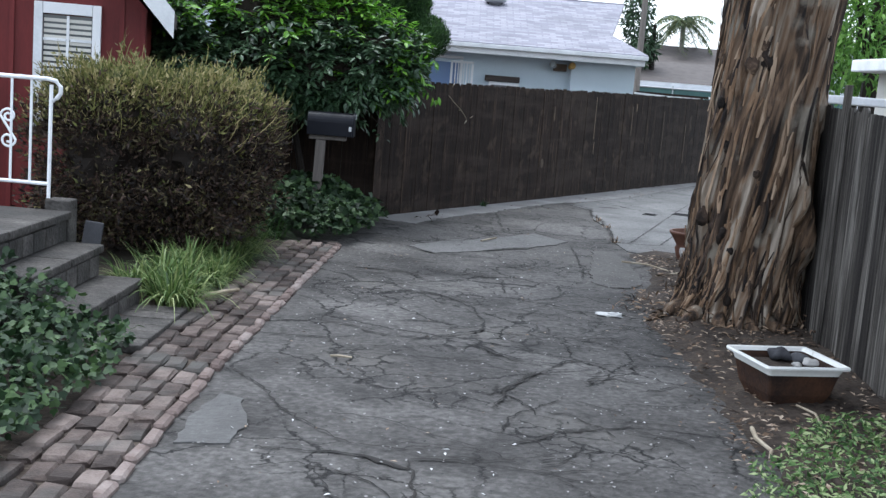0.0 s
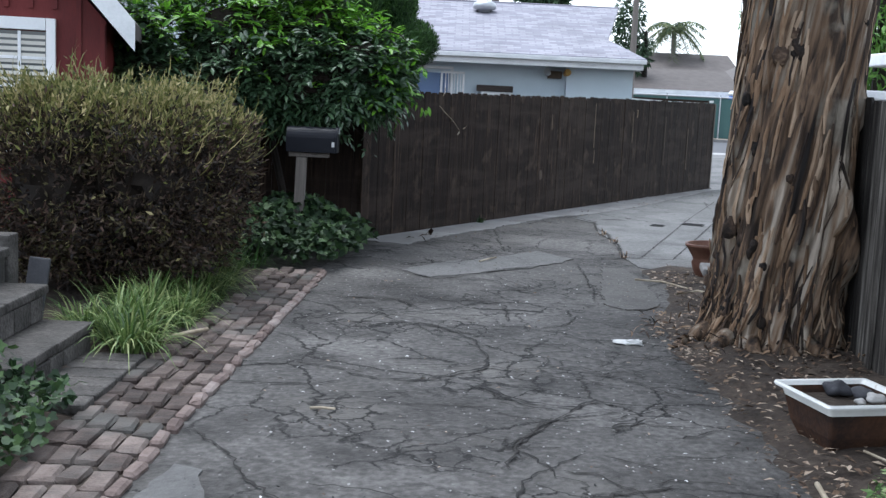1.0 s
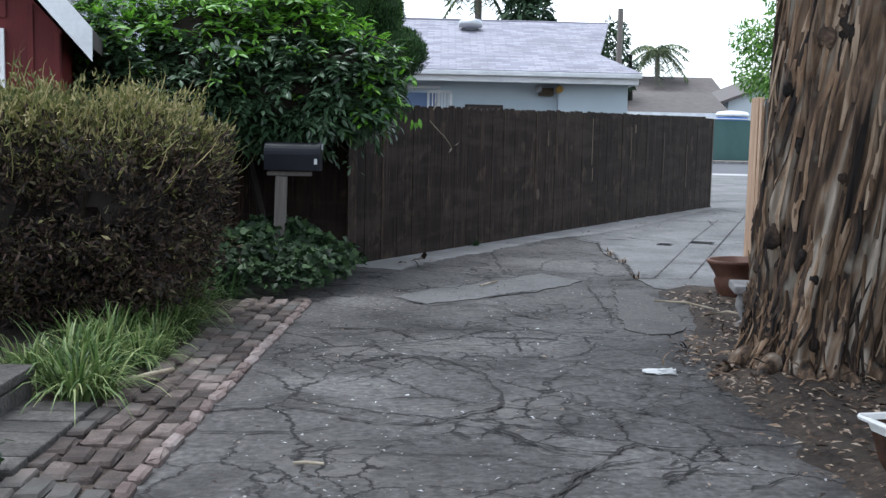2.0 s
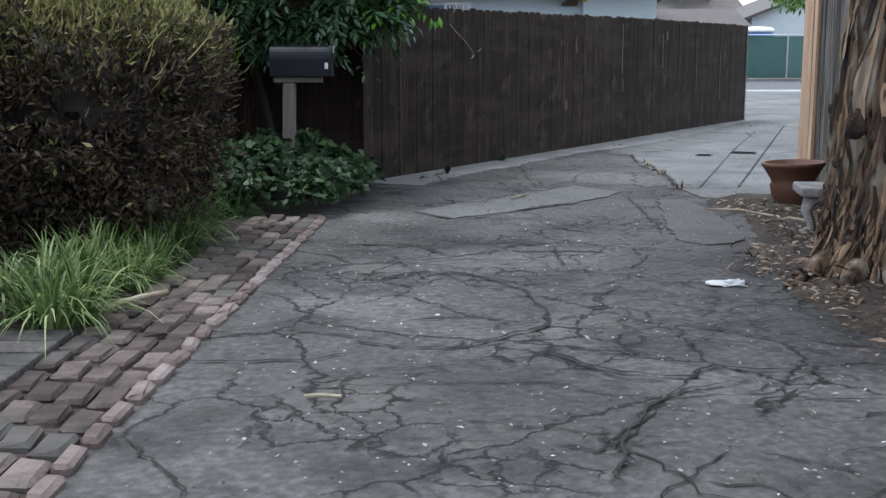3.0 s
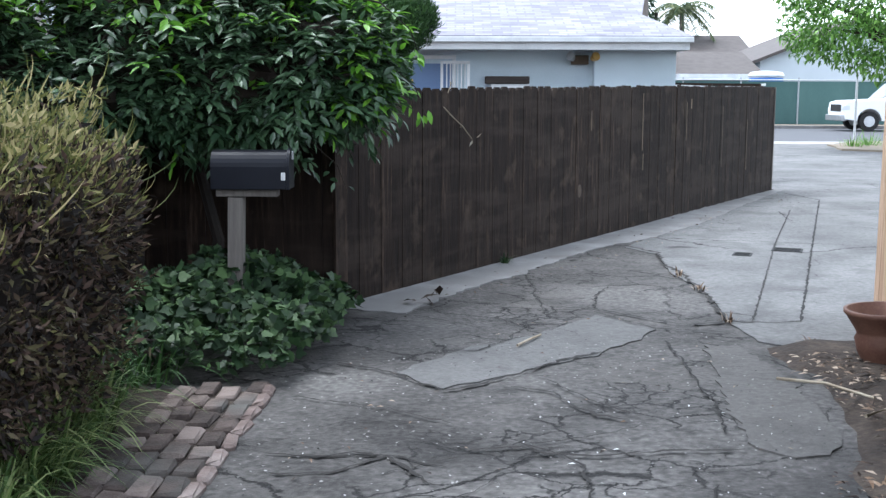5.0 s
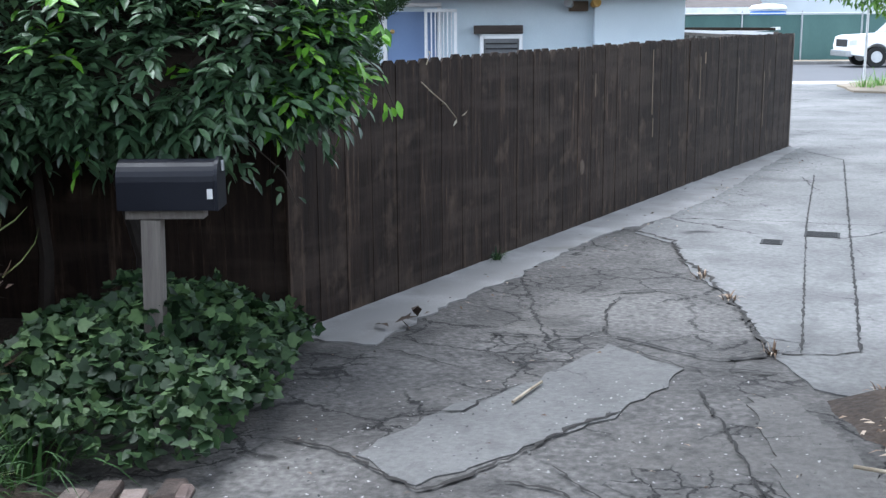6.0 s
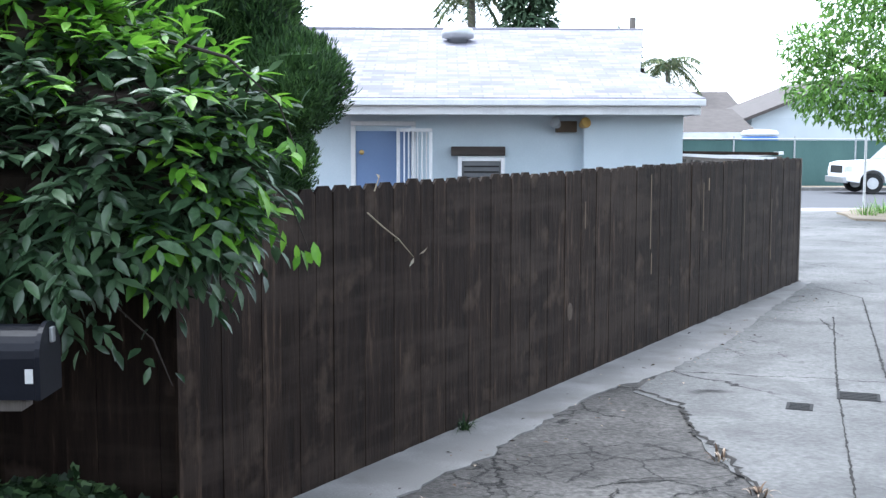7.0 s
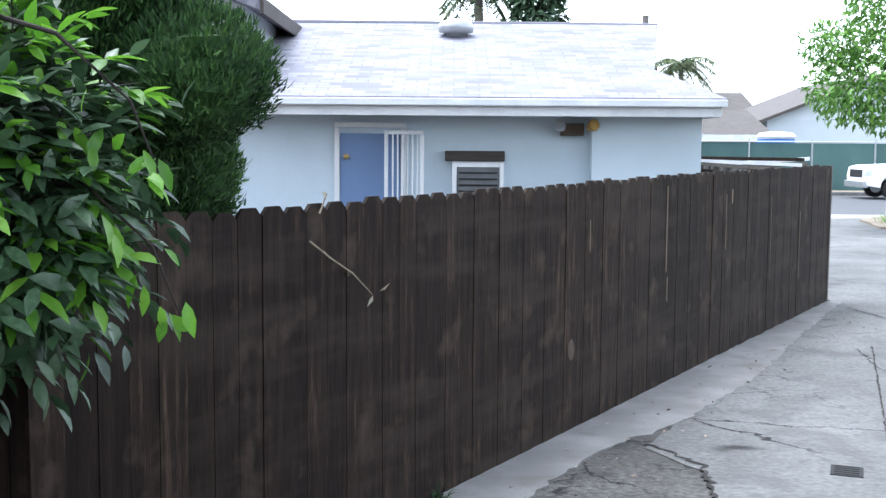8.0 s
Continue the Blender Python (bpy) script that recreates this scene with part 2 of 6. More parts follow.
DARK = surf("dark_shadow_gap", [(0.012, 0.012, 0.012), (0.02, 0.02, 0.02)], bump=0.1)
BLACK_METAL = surf("black_painted_steel", [(0.004, 0.0045, 0.008), (0.008, 0.009, 0.014)], scale=6, fine=60, bump=0.05, rough=0.42, spec=0.2)
STEEL = surf("galvanised_steel", [(0.35, 0.36, 0.37), (0.5, 0.51, 0.52)], scale=5, fine=60, bump=0.05, rough=0.4, metal=0.7)
TERRACOTTA = surf("terracotta", [(0.045, 0.018, 0.012), (0.08, 0.033, 0.021), (0.13, 0.065, 0.043)], scale=5, fine=60, bump=0.15, rough=0.65)
ENAMEL = surf("white_enamel", [(0.66, 0.66, 0.63), (0.8, 0.8, 0.77)], scale=5, fine=40, bump=0.04, rough=0.25, stains=((0.25, 0.14, 0.07), 7.0, 0.66, 0.75))
RUST = surf("rusty_iron", [(0.008, 0.006, 0.005), (0.02, 0.011, 0.008), (0.07, 0.032, 0.016)], scale=5, fine=50, bump=0.4)
ROCK = surf("pale_rock", [(0.25, 0.24, 0.22), (0.4, 0.39, 0.37)], scale=8, fine=60, bump=0.5)
DARK_ROCK = surf("dark_rock", [(0.03, 0.03, 0.035), (0.07, 0.07, 0.075)], scale=8, fine=60, bump=0.5)
STRAW = surf("dry_straw", [(0.22, 0.175, 0.12), (0.36, 0.31, 0.23), (0.48, 0.44, 0.36)], scale=8, fine=40, bump=0.2, island=0.3)
PAPER = surf("litter_paper", [(0.45, 0.45, 0.44), (0.66, 0.66, 0.65)], bump=0.1)
LITTER = surf("leaf_litter", [(0.022, 0.015, 0.011), (0.07, 0.044, 0.028), (0.17, 0.115, 0.075), (0.36, 0.29, 0.22)], scale=10, bump=0.1, island=0.4)
BARK = surf("eucalyptus_bark", [(0.007, 0.005, 0.004), (0.035, 0.023, 0.015), (0.12, 0.076, 0.046), (0.17, 0.135, 0.10), (0.32, 0.27, 0.215)], scale=1.7, stretch=(5.0, 5.0, 0.42), fine=7, grain=0.6, bump=1.0, rough=0.85, rand=False, stains=((0.19, 0.165, 0.13), 2.6, 0.56, 0.66), tilt=-9, gain=1.7)
KNOB_BARK = surf("knotted_bark", [(0.006, 0.005, 0.004), (0.022, 0.015, 0.011), (0.06, 0.038, 0.025), (0.15, 0.105, 0.07)], scale=9, fine=40, grain=0.6, bump=1.0, rough=0.9)
BARK_STRIP = surf("peeling_bark", [(0.010, 0.007, 0.006), (0.045, 0.029, 0.019), (0.17, 0.105, 0.06), (0.30, 0.22, 0.15)], scale=3, stretch=(3, 3, 0.6), fine=20, bump=0.6, island=0.3)
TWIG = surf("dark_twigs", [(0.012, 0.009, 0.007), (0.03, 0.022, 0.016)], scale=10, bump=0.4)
LAUREL = surf("laurel_leaf", [(0.022, 0.046, 0.022), (0.045, 0.088, 0.04), (0.085, 0.145, 0.07)], scale=6, bump=0.05, rough=0.38, spec=0.5, island=0.3, translucent=0.2)
YOUNG = surf("young_laurel_leaf", [(0.07, 0.19, 0.015), (0.13, 0.31, 0.025), (0.21, 0.42, 0.045)], scale=6, bump=0.05, rough=0.4, spec=0.5, island=0.3, translucent=0.4)
CYPRESS = surf("cypress_leaf", [(0.012, 0.032, 0.010), (0.036, 0.084, 0.022), (0.085, 0.165, 0.04)], scale=2.2, bump=0.05, rough=0.7, island=0.25, translucent=0.15)
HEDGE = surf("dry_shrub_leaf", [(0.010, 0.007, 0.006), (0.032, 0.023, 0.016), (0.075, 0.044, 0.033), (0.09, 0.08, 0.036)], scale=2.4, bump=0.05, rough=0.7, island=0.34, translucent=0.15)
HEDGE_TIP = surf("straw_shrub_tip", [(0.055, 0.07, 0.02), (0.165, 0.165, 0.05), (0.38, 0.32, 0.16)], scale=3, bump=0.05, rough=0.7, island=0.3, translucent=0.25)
GRASS = surf("lily_grass", [(0.035, 0.07, 0.018), (0.11, 0.175, 0.048), (0.31, 0.35, 0.15)], scale=4, bump=0.05, rough=0.5, island=0.32, translucent=0.25)
IVY = surf("ivy_leaf", [(0.009, 0.021, 0.008), (0.021, 0.046, 0.016), (0.068, 0.115, 0.04)], scale=5, bump=0.05, rough=0.55, spec=0.25, island=0.3, translucent=0.15)
FAR_GREEN = surf("street_tree_leaf", [(0.05, 0.12, 0.02), (0.10, 0.22, 0.035), (0.20, 0.36, 0.07)], scale=2, bump=0.05, rough=0.5, island=0.3, translucent=0.3)
FAR_DARK = surf("far_conifer_leaf", [(0.02, 0.045, 0.02), (0.05, 0.085, 0.04)], scale=2, bump=0.05, rough=0.7, island=0.3)
GLASS = bpy.data.materials.new("window_glass")
GLASS.use_nodes = True
_g = GLASS.node_tree.nodes["Principled BSDF"]
_g.inputs["Base Color"].default_value, _g.inputs["Roughness"].default_value = (0.05, 0.06, 0.065, 1), 0.05
_g.inputs["Specular IOR Level"].default_value = 0.8

# ---- mesh helpers ----
rng = np.random.default_rng(7)


def part(name, bm, material, parent=None, label="", smooth=False):
    me = bpy.data.meshes.new(name)
    if smooth:
        for f in bm.faces:
            f.smooth = True
    bm.normal_update()
    bm.to_mesh(me)
    bm.free()
    me.materials.append(material)
    ob = new(name, me)
    if parent:
        ob.parent = parent
    return tagged(ob, label)


def thing(name, label, category, group="", kind="", at=(0, 0, 0), turn=0.0):
    e = new(name)
    e.empty_display_size = 0.1
    e.matrix_basis = pose(*at, 0, 0, turn)
    return tagged(e, label, category, group, kind)


def box(bm, x0, x1, y0, y1, z0, z1, bevel=0.0):
    r = bmesh.ops.create_cube(bm, size=1.0, matrix=Matrix.Translation(((x0 + x1) / 2, (y0 + y1) / 2, (z0 + z1) / 2)) @ Matrix.Diagonal((x1 - x0, y1 - y0, z1 - z0, 1)))
    if bevel:
        edges = list({e for v in r["verts"] for e in v.link_edges})
        bmesh.ops.bevel(bm, geom=edges, offset=bevel, segments=2, affect="EDGES", profile=0.6)
    return r


def boxed(*a, bevel=0.0):
    bm = bmesh.new()
    box(bm, *a, bevel=bevel)
    return bm


def tube(bm, points, radii, seg=10, caps=True):
    """A tube along points; radii one number or one a point."""
    pts = [Vector(p) for p in points]
    if not isinstance(radii, (list, tuple)):
        radii = [radii] * len(pts)
    rings = []
    for i, p in enumerate(pts):
        d = (pts[min(i + 1, len(pts) - 1)] - pts[max(i - 1, 0)]).normalized()
        ref = Vector((1, 0, 0)) if abs(d.x) < 0.8 else Vector((0, 1, 0))
        a = d.cross(ref).normalized()
        b = d.cross(a)
        rings.append([bm.verts.new(p + radii[i] * (math.cos(2 * math.pi * k / seg) * a + math.sin(2 * math.pi * k / seg) * b)) for k in range(seg)])
    for r0, r1 in zip(rings, rings[1:]):
        for k in range(seg):
            bm.faces.new((r0[k], r0[(k + 1) % seg], r1[(k + 1) % seg], r1[k]))
    if caps:
        bm.faces.new(rings[0])
        bm.faces.new(rings[-1][::-1])
    return bm


def lathe(profile, seg=28, wob=0.0):
    """A turned shape from (radius, z) pairs."""
    bm = bmesh.new()
    rings = []
    for r, z in profile:
        rings.append([bm.verts.new((r * math.cos(2 * math.pi * k / seg), r * math.sin(2 * math.pi * k / seg), z)) for k in range(seg)])
    for r0, r1 in zip(rings, rings[1:]):
        for k in range(seg):
            bm.faces.new((r0[k], r0[(k + 1) % seg], r1[(k + 1) % seg], r1[k]))
    bm.faces.new(rings[0][::-1])
    bm.faces.new(rings[-1])
    return bm


def slab(points, z0, z1, ragged=0.0, step=0.12, seed=1):
    """A flat slab over an outline; ragged: how far its edge wanders."""
    r = random.Random(seed)
    out = []
    for (ax, ay), (bx, by) in zip(points, points[1:] + points[:1]):
        n = max(1, int(math.hypot(bx - ax, by - ay) / step)) if ragged else 1
        for i in range(n):
            j = ragged if 0 < i else ragged * 0.3
            out.append((ax + (bx - ax) * i / n + r.uniform(-j, j), ay + (by - ay) * i / n + r.uniform(-j, j)))
    bm = bmesh.new()
    low = [bm.verts.new((x, y, z0)) for x, y in out]
    high = [bm.verts.new((x, y, z1)) for x, y in out]
    bm.faces.new(high)
    bm.faces.new(low[::-1])
    for i in range(len(out)):
        j = (i + 1) % len(out)
        bm.faces.new((low[i], low[j], high[j], high[i]))
    bmesh.ops.recalc_face_normals(bm, faces=bm.faces)
    return bm


def fast_mesh(name, V, F, material, smooth=False):
    """A mesh from arrays; F: faces that all have the same number of corners."""
    me = bpy.data.meshes.new(name)
    V, F = np.asarray(V, np.float32), np.asarray(F, np.int32)
    me.vertices.add(len(V))
    me.vertices.foreach_set("co", V.ravel())
    me.loops.add(F.size)
    me.loops.foreach_set("vertex_index", F.ravel())
    me.polygons.add(len(F))
    me.polygons.foreach_set("loop_start", np.arange(len(F), dtype=np.int32) * F.shape[1])
    if smooth:
        me.polygons.foreach_set("use_smooth", np.ones(len(F), bool))
    me.update(calc_edges=True)
    me.validate()
    me.materials.append(material)
    return me


def unit(v):
    return v / (np.linalg.norm(v, axis=1, keepdims=True) + 1e-9)


def scatter(name, leaf, pos, along, facing, size, material, parent=None, label="", width=None):
    """Copies of a leaf (verts, faces): it grows along its y, its face looks along its z."""
    tv, tf = np.array(leaf[0], float), np.array(leaf[1])
    y = unit(along)
    x = unit(np.cross(y, facing))
    z = np.cross(x, y)
    size = np.broadcast_to(size, len(pos))
    w = size if width is None else np.broadcast_to(width, len(pos))
    V = (pos[:, None, :] + tv[None, :, 0, None] * (x * w[:, None])[:, None, :] + tv[None, :, 1, None] * (y * size[:, None])[:, None, :]
         + tv[None, :, 2, None] * (z * size[:, None])[:, None, :]).reshape(-1, 3)
    F = (tf[None] + (np.arange(len(pos)) * len(tv))[:, None, None]).reshape(-1, tf.shape[1])
    ob = new(name, fast_mesh(name, V, F, material))
    if parent:
        ob.parent = parent
    return tagged(ob, label, kind="stuff" if len(pos) > 20 else "")


BROAD = ([(0, 0, 0), (-0.17, 0.4, 0.05), (0, 0.45, 0), (0.17, 0.4, 0.05), (0, 1, -0.12)], [(0, 2, 1), (0, 3, 2), (1, 2, 4), (2, 3, 4)])
OVAL = ([(0, 0, 0), (-0.15, 0.25, 0.05), (0, 0.25, 0), (0.15, 0.25, 0.05), (-0.19, 0.55, 0.04), (0, 0.55, -0.02), (0.19, 0.55, 0.04), (-0.09, 0.83, -0.04), (0.09, 0.83, -0.04), (0, 1, -0.12)],
        [(0, 2, 1), (0, 3, 2), (1, 2, 4), (2, 5, 4), (2, 3, 6), (2, 6, 5), (4, 5, 7), (5, 9, 7), (5, 6, 8), (5, 8, 9)])
NEEDLE = ([(-0.5, 0, 0), (0.5, 0, 0), (0.4, 0.6, 0.04), (-0.4, 0.6, 0.04), (0, 1, -0.05), (0, 1, -0.05)], [(0, 1, 2, 3), (3, 2, 4, 5)])
BLADE = ([(-0.5, 0, 0), (0.5, 0, 0), (0.5, 0.4, 0.05), (-0.5, 0.4, 0.05), (0.35, 0.75, 0.0), (-0.35, 0.75, 0.0), (0.03, 1.0, -0.16), (-0.03, 1.0, -0.16)],
         [(0, 1, 2, 3), (3, 2, 4, 5), (5, 4, 6, 7)])
LOBED = ([(0, 0, 0), (-0.42, 0.12, 0.03), (-0.5, 0.5, 0.02), (-0.25, 0.6, 0.0), (0, 1, -0.06), (0.25, 0.6, 0.0), (0.5, 0.5, 0.02), (0.42, 0.12, 0.03), (0, 0.45, -0.03)],
         [(0, 8, 1), (1, 8, 2), (2, 8, 3), (3, 8, 4), (4, 8, 5), (5, 8, 6), (6, 8, 7), (7, 8, 0)])


def blob_points(lobes, n, depth=0.25, power=2.0, lump_size=0.16, lump_scale=2.3):
    """Points near the outside of a union of ellipsoids (cx, cy, cz, rx, ry, rz), with outward directions."""
    lobes = np.array(lobes, float)
    area = lobes[:, 3] * lobes[:, 4] + lobes[:, 4] * lobes[:, 5] + lobes[:, 3] * lobes[:, 5]
    pick = rng.choice(len(lobes), n * 2, p=area / area.sum())
    d = unit(rng.normal(size=(n * 2, 3)))
    if power != 2.0:
        d = np.sign(d) * np.abs(d) ** (2.0 / power)
        d /= (np.abs(d) ** power).sum(1, keepdims=True) ** (1 / power)
    lump = np.array([noise.noise(Vector(v * lump_scale + 7)) for v in d + lobes[pick, :3]])
    r = 1 + lump_size * lump - depth * rng.random(n * 2) ** 1.6
    p = lobes[pick, :3] + d * lobes[pick, 3:] * r[:, None]
    inside = np.zeros(len(p), bool)
    for k, L in enumerate(lobes):
        inside |= (pick != k) & ((((p - L[:3]) / (L[3:] * 0.8)) ** 2).sum(1) < 1)
    p, d = p[~inside][:n], (d / lobes[pick, 3:])[~inside][:n]
    return p, unit(d)


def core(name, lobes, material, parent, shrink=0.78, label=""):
    """Opaque uneven lumps, added well inside the leaves for a bush's dense shaded depth."""
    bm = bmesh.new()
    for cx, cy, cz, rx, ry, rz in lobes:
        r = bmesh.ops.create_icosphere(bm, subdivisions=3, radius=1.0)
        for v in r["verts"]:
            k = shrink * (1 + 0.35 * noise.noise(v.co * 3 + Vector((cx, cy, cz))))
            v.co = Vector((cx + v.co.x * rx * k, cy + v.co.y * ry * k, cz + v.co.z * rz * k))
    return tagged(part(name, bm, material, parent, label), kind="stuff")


def up(n, tilt=0.3):
    return unit(np.array([0, 0, 1.0]) + rng.normal(size=(n, 3)) * tilt)

# ---- ground ----
def grid(x0, x1, y0, y1, nx, ny, zf):
    xs, ys = np.linspace(x0, x1, nx), np.linspace(y0, y1, ny)
    V = np.array([(x, y, zf(x, y)) for y in ys for x in xs])
    i = np.arange((ny - 1) * (nx - 1))
    a = (i // (nx - 1)) * nx + i % (nx - 1)
    return V, np.stack([a, a + 1, a + nx + 1, a + nx], 1)


ground = new("ground", fast_mesh("ground", [(-600, -600, -0.04), (600, -600, -0.04), (600, 900, -0.04), (-600, 900, -0.04)], [(0, 1, 2, 3)], DIRT))
tagged(ground, "bare brown earth around the houses", "ground", kind="structure")

V, F = grid(-1.75, 3.4, -6, 38, 60, 300, lambda x, y: 0.007 * noise.noise(Vector((x * 0.9, y * 0.9, 0))) - 0.004)
driveway = tagged(new("driveway", fast_mesh("driveway", V, F, ASPHALT, True)), "old dark grey asphalt driveway with branching cracks", "driveway", kind="structure")

FENCE_A, FENCE_B = Vector((-0.89, 12.42, 0)), Vector((4.66, 21.68, 0))
U = (FENCE_B - FENCE_A).normalized()
N = Vector((U.y, -U.x, 0))

apron = [(1.55, 15.4), (1.78, 14.95), (1.70, 13.9), (1.80, 13.1), (1.71, 11.8), (1.75, 11.3), (2.2, 11.0), (2.7, 11.3), (3.1, 12.0), (3.6, 13.0), (6.5, 21), (14, 37.2), (6.5, 37.2), (4.75, 21.7)]
tagged(part("pavement", slab(apron, -0.03, 0.005, 0.018, 0.1, 3), PALE_PAVING), "pale worn concrete paving running out to the street", "pavement", kind="structure")
tagged(part("pavement_patch", slab([(-0.40, 10.5), (-0.13, 10.95), (0.34, 11.4), (0.86, 12.1), (1.2, 11.64), (0.78, 11.02), (0.25, 10.49), (-0.15, 10.17)], -0.03, 0.0035, 0.035, 0.1, 4), PATCH), "paler grey asphalt patch in the driveway", "patch", kind="structure")
strip = [(-0.95, 12.36), (-0.86, 12.24), (-0.42, 12.11), (-0.25, 12.52), (0.11, 13.24), (0.43, 13.72), (0.83, 14.49), (1.28, 15.35), (1.85, 15.98), (2.7, 17.35), (3.5, 19.0), (4.47, 20.95), (4.85, 21.65), (4.7, 21.75)]
tagged(part("concrete_edge", slab(strip, -0.03, 0.0075, 0.028, 0.08, 5), CONCRETE), "pale broken concrete strip along the foot of the fence", "concrete strip", kind="structure")


def crack(points, width, seed, z=0.005, material=DARK, jitter=0.014):
    """A ragged groove drawn as a thin strip of dirt along points."""
    r = random.Random(seed)
    pts = []
    for (ax, ay), (bx, by) in zip(points, points[1:]):
        n = max(2, int(math.hypot(bx - ax, by - ay) / 0.04))
        pts += [(ax + (bx - ax) * i / n + r.uniform(-jitter, jitter), ay + (by - ay) * i / n + r.uniform(-jitter, jitter)) for i in range(n)]
    pts.append(points[-1])
    bm = bmesh.new()
    rows = []
    for i, (x, y) in enumerate(pts):
        (px, py), (qx, qy) = pts[max(i - 1, 0)], pts[min(i + 1, len(pts) - 1)]
        L = math.hypot(qx - px, qy - py) + 1e-6
        w = width * (0.25 + 0.95 * r.random() ** 1.5) * (0.3 if i in (0, len(pts) - 1) else 1)
        nx, ny = -(qy - py) / L * w, (qx - px) / L * w
        rows.append((bm.verts.new((x + nx, y + ny, z)), bm.verts.new((x, y, z + 0.001)), bm.verts.new((x - nx, y - ny, z))))
    for a, b in zip(rows, rows[1:]):
        bm.faces.new((a[0], a[1], b[1], b[0]))
        bm.faces.new((a[1], a[2], b[2], b[1]))
    return part("crack", bm, material, driveway)


CRACK_DIRT = surf("crack_dirt", [(0.008, 0.007, 0.006), (0.022, 0.019, 0.016)], bump=0.4)
for i, (w, line) in enumerate((
        (0.007, ((-1.1, 5.75), (-0.85, 5.39), (-0.72, 5.09), (-0.53, 4.84), (-0.36, 4.68), (-0.17, 4.66), (-0.02, 4.73))),
        (0.012, ((-0.75, 4.54), (-0.49, 4.54), (-0.3, 4.55), (-0.18, 4.46))),
        (0.026, ((-0.3, 4.54), (-0.18, 4.46), (-0.09, 4.41))),
        (0.011, ((-0.1, 4.53), (-0.08, 4.3), (-0.05, 3.9), (-0.1, 3.4))),
        (0.008, ((-0.1, 4.53), (0.08, 4.57), (0.2, 4.57), (0.31, 4.53), (0.55, 4.53), (0.67, 4.58))),
        (0.012, ((-0.53, 6.86), (-0.33, 6.75), (-0.09, 6.78), (0.05, 6.94), (0.23, 7.1), (0.26, 7.4))),
        (0.009, ((0.26, 7.4), (0.18, 7.83), (-0.01, 8.16), (-0.22, 8.3))),
        (0.008, ((0.25, 6.59), (0.41, 6.37), (0.57, 6.3))))):
    crack(line, w, 1 + i, 0.0045, CRACK_DIRT)
for i, (w, line) in enumerate((
        (0.007, ((0.24, 5.61), (0.46, 5.95), (0.56, 6.17), (0.72, 6.47))),
        (0.010, ((0.3, 4.82), (0.46, 4.94), (0.62, 5.11), (0.85, 5.21), (0.94, 5.28))),
        (0.007, ((0.3, 4.98), (0.34, 5.25), (0.46, 5.42), (0.61, 5.62))),
        (0.012, ((-0.72, 9.07), (-0.35, 9.11), (-0.12, 8.96))),
        (0.009, ((0.78, 7.24), (0.98, 6.99), (1.1, 6.89), (1.24, 6.65))),
        (0.009, ((-1.1, 6.56), (-0.86, 6.57), (-0.68, 6.58), (-0.53, 6.67))),
        (0.008, ((-0.81, 7.02), (-0.63, 6.99), (-0.43, 6.86))),
        (0.009, ((-0.74, 8.2), (-0.4, 8.23), (-0.07, 8.18), (0.11, 8.05), (0.25, 7.92))))):
    crack(line, w, 11 + i, 0.0045, CRACK_DIRT)
for i, (w, line) in enumerate((
        (0.013, ((0.19, 6.72), (0.3, 6.56), (0.4, 6.45), (0.52, 6.38), (0.67, 6.37), (0.78, 6.51), (0.94, 6.44), (1.12, 6.45))),
        (0.009, ((0.28, 5.4), (0.34, 5.74), (0.44, 5.97), (0.53, 6.13), (0.62, 6.2), (0.76, 6.28))),
        (0.013, ((-0.84, 8.86), (-0.57, 8.89), (-0.38, 9.1), (-0.16, 8.74))),
        (0.009, ((0.19, 9.26), (0.32, 9.17), (0.43, 8.98), (0.42, 8.45))),
        (0.009, ((0.4, 10.34), (0.57, 9.97), (0.74, 9.75))),
        (0.010, ((0.79, 6.05), (0.94, 6.16), (1.05, 6.26))),
        (0.014, ((-0.74, 10.69), (-0.51, 10.56), (-0.34, 10.36), (-0.15, 10.13), (0.03, 10.24), (0.25, 10.47), (0.53, 10.8), (0.78, 11.0))))):
    crack(line, w, 21 + i, 0.0085, CRACK_DIRT)
for i, (w, line) in enumerate((
        (0.013, ((0.21, 10.21), (0.41, 10.1), (0.48, 9.87), (0.57, 9.71), (0.7, 9.63))),
        (0.009, ((-0.13, 11.0), (0.04, 11.01), (0.22, 11.29), (0.34, 11.4))),
        (0.009, ((0.86, 12.18), (1.05, 11.87), (1.2, 11.64), (1.46, 11.61), (1.66, 11.54))),
        (0.008, ((1.18, 11.3), (1.19, 10.8), (1.17, 10.24), (1.18, 9.87), (1.11, 9.44))),
        (0.015, ((-0.04, 9.16), (0.21, 9.23), (0.28, 9.14), (0.5, 9.12), (0.83, 9.18), (1.14, 9.21))),
        (0.013, ((-0.88, 9.1), (-0.65, 9.07), (-0.51, 9.13), (-0.36, 9.09))),
        (0.008, ((-0.9, 10.0), (-0.4, 9.8), (-0.1, 9.55))))):
    crack(line, w, 31 + i, 0.0085, CRACK_DIRT)
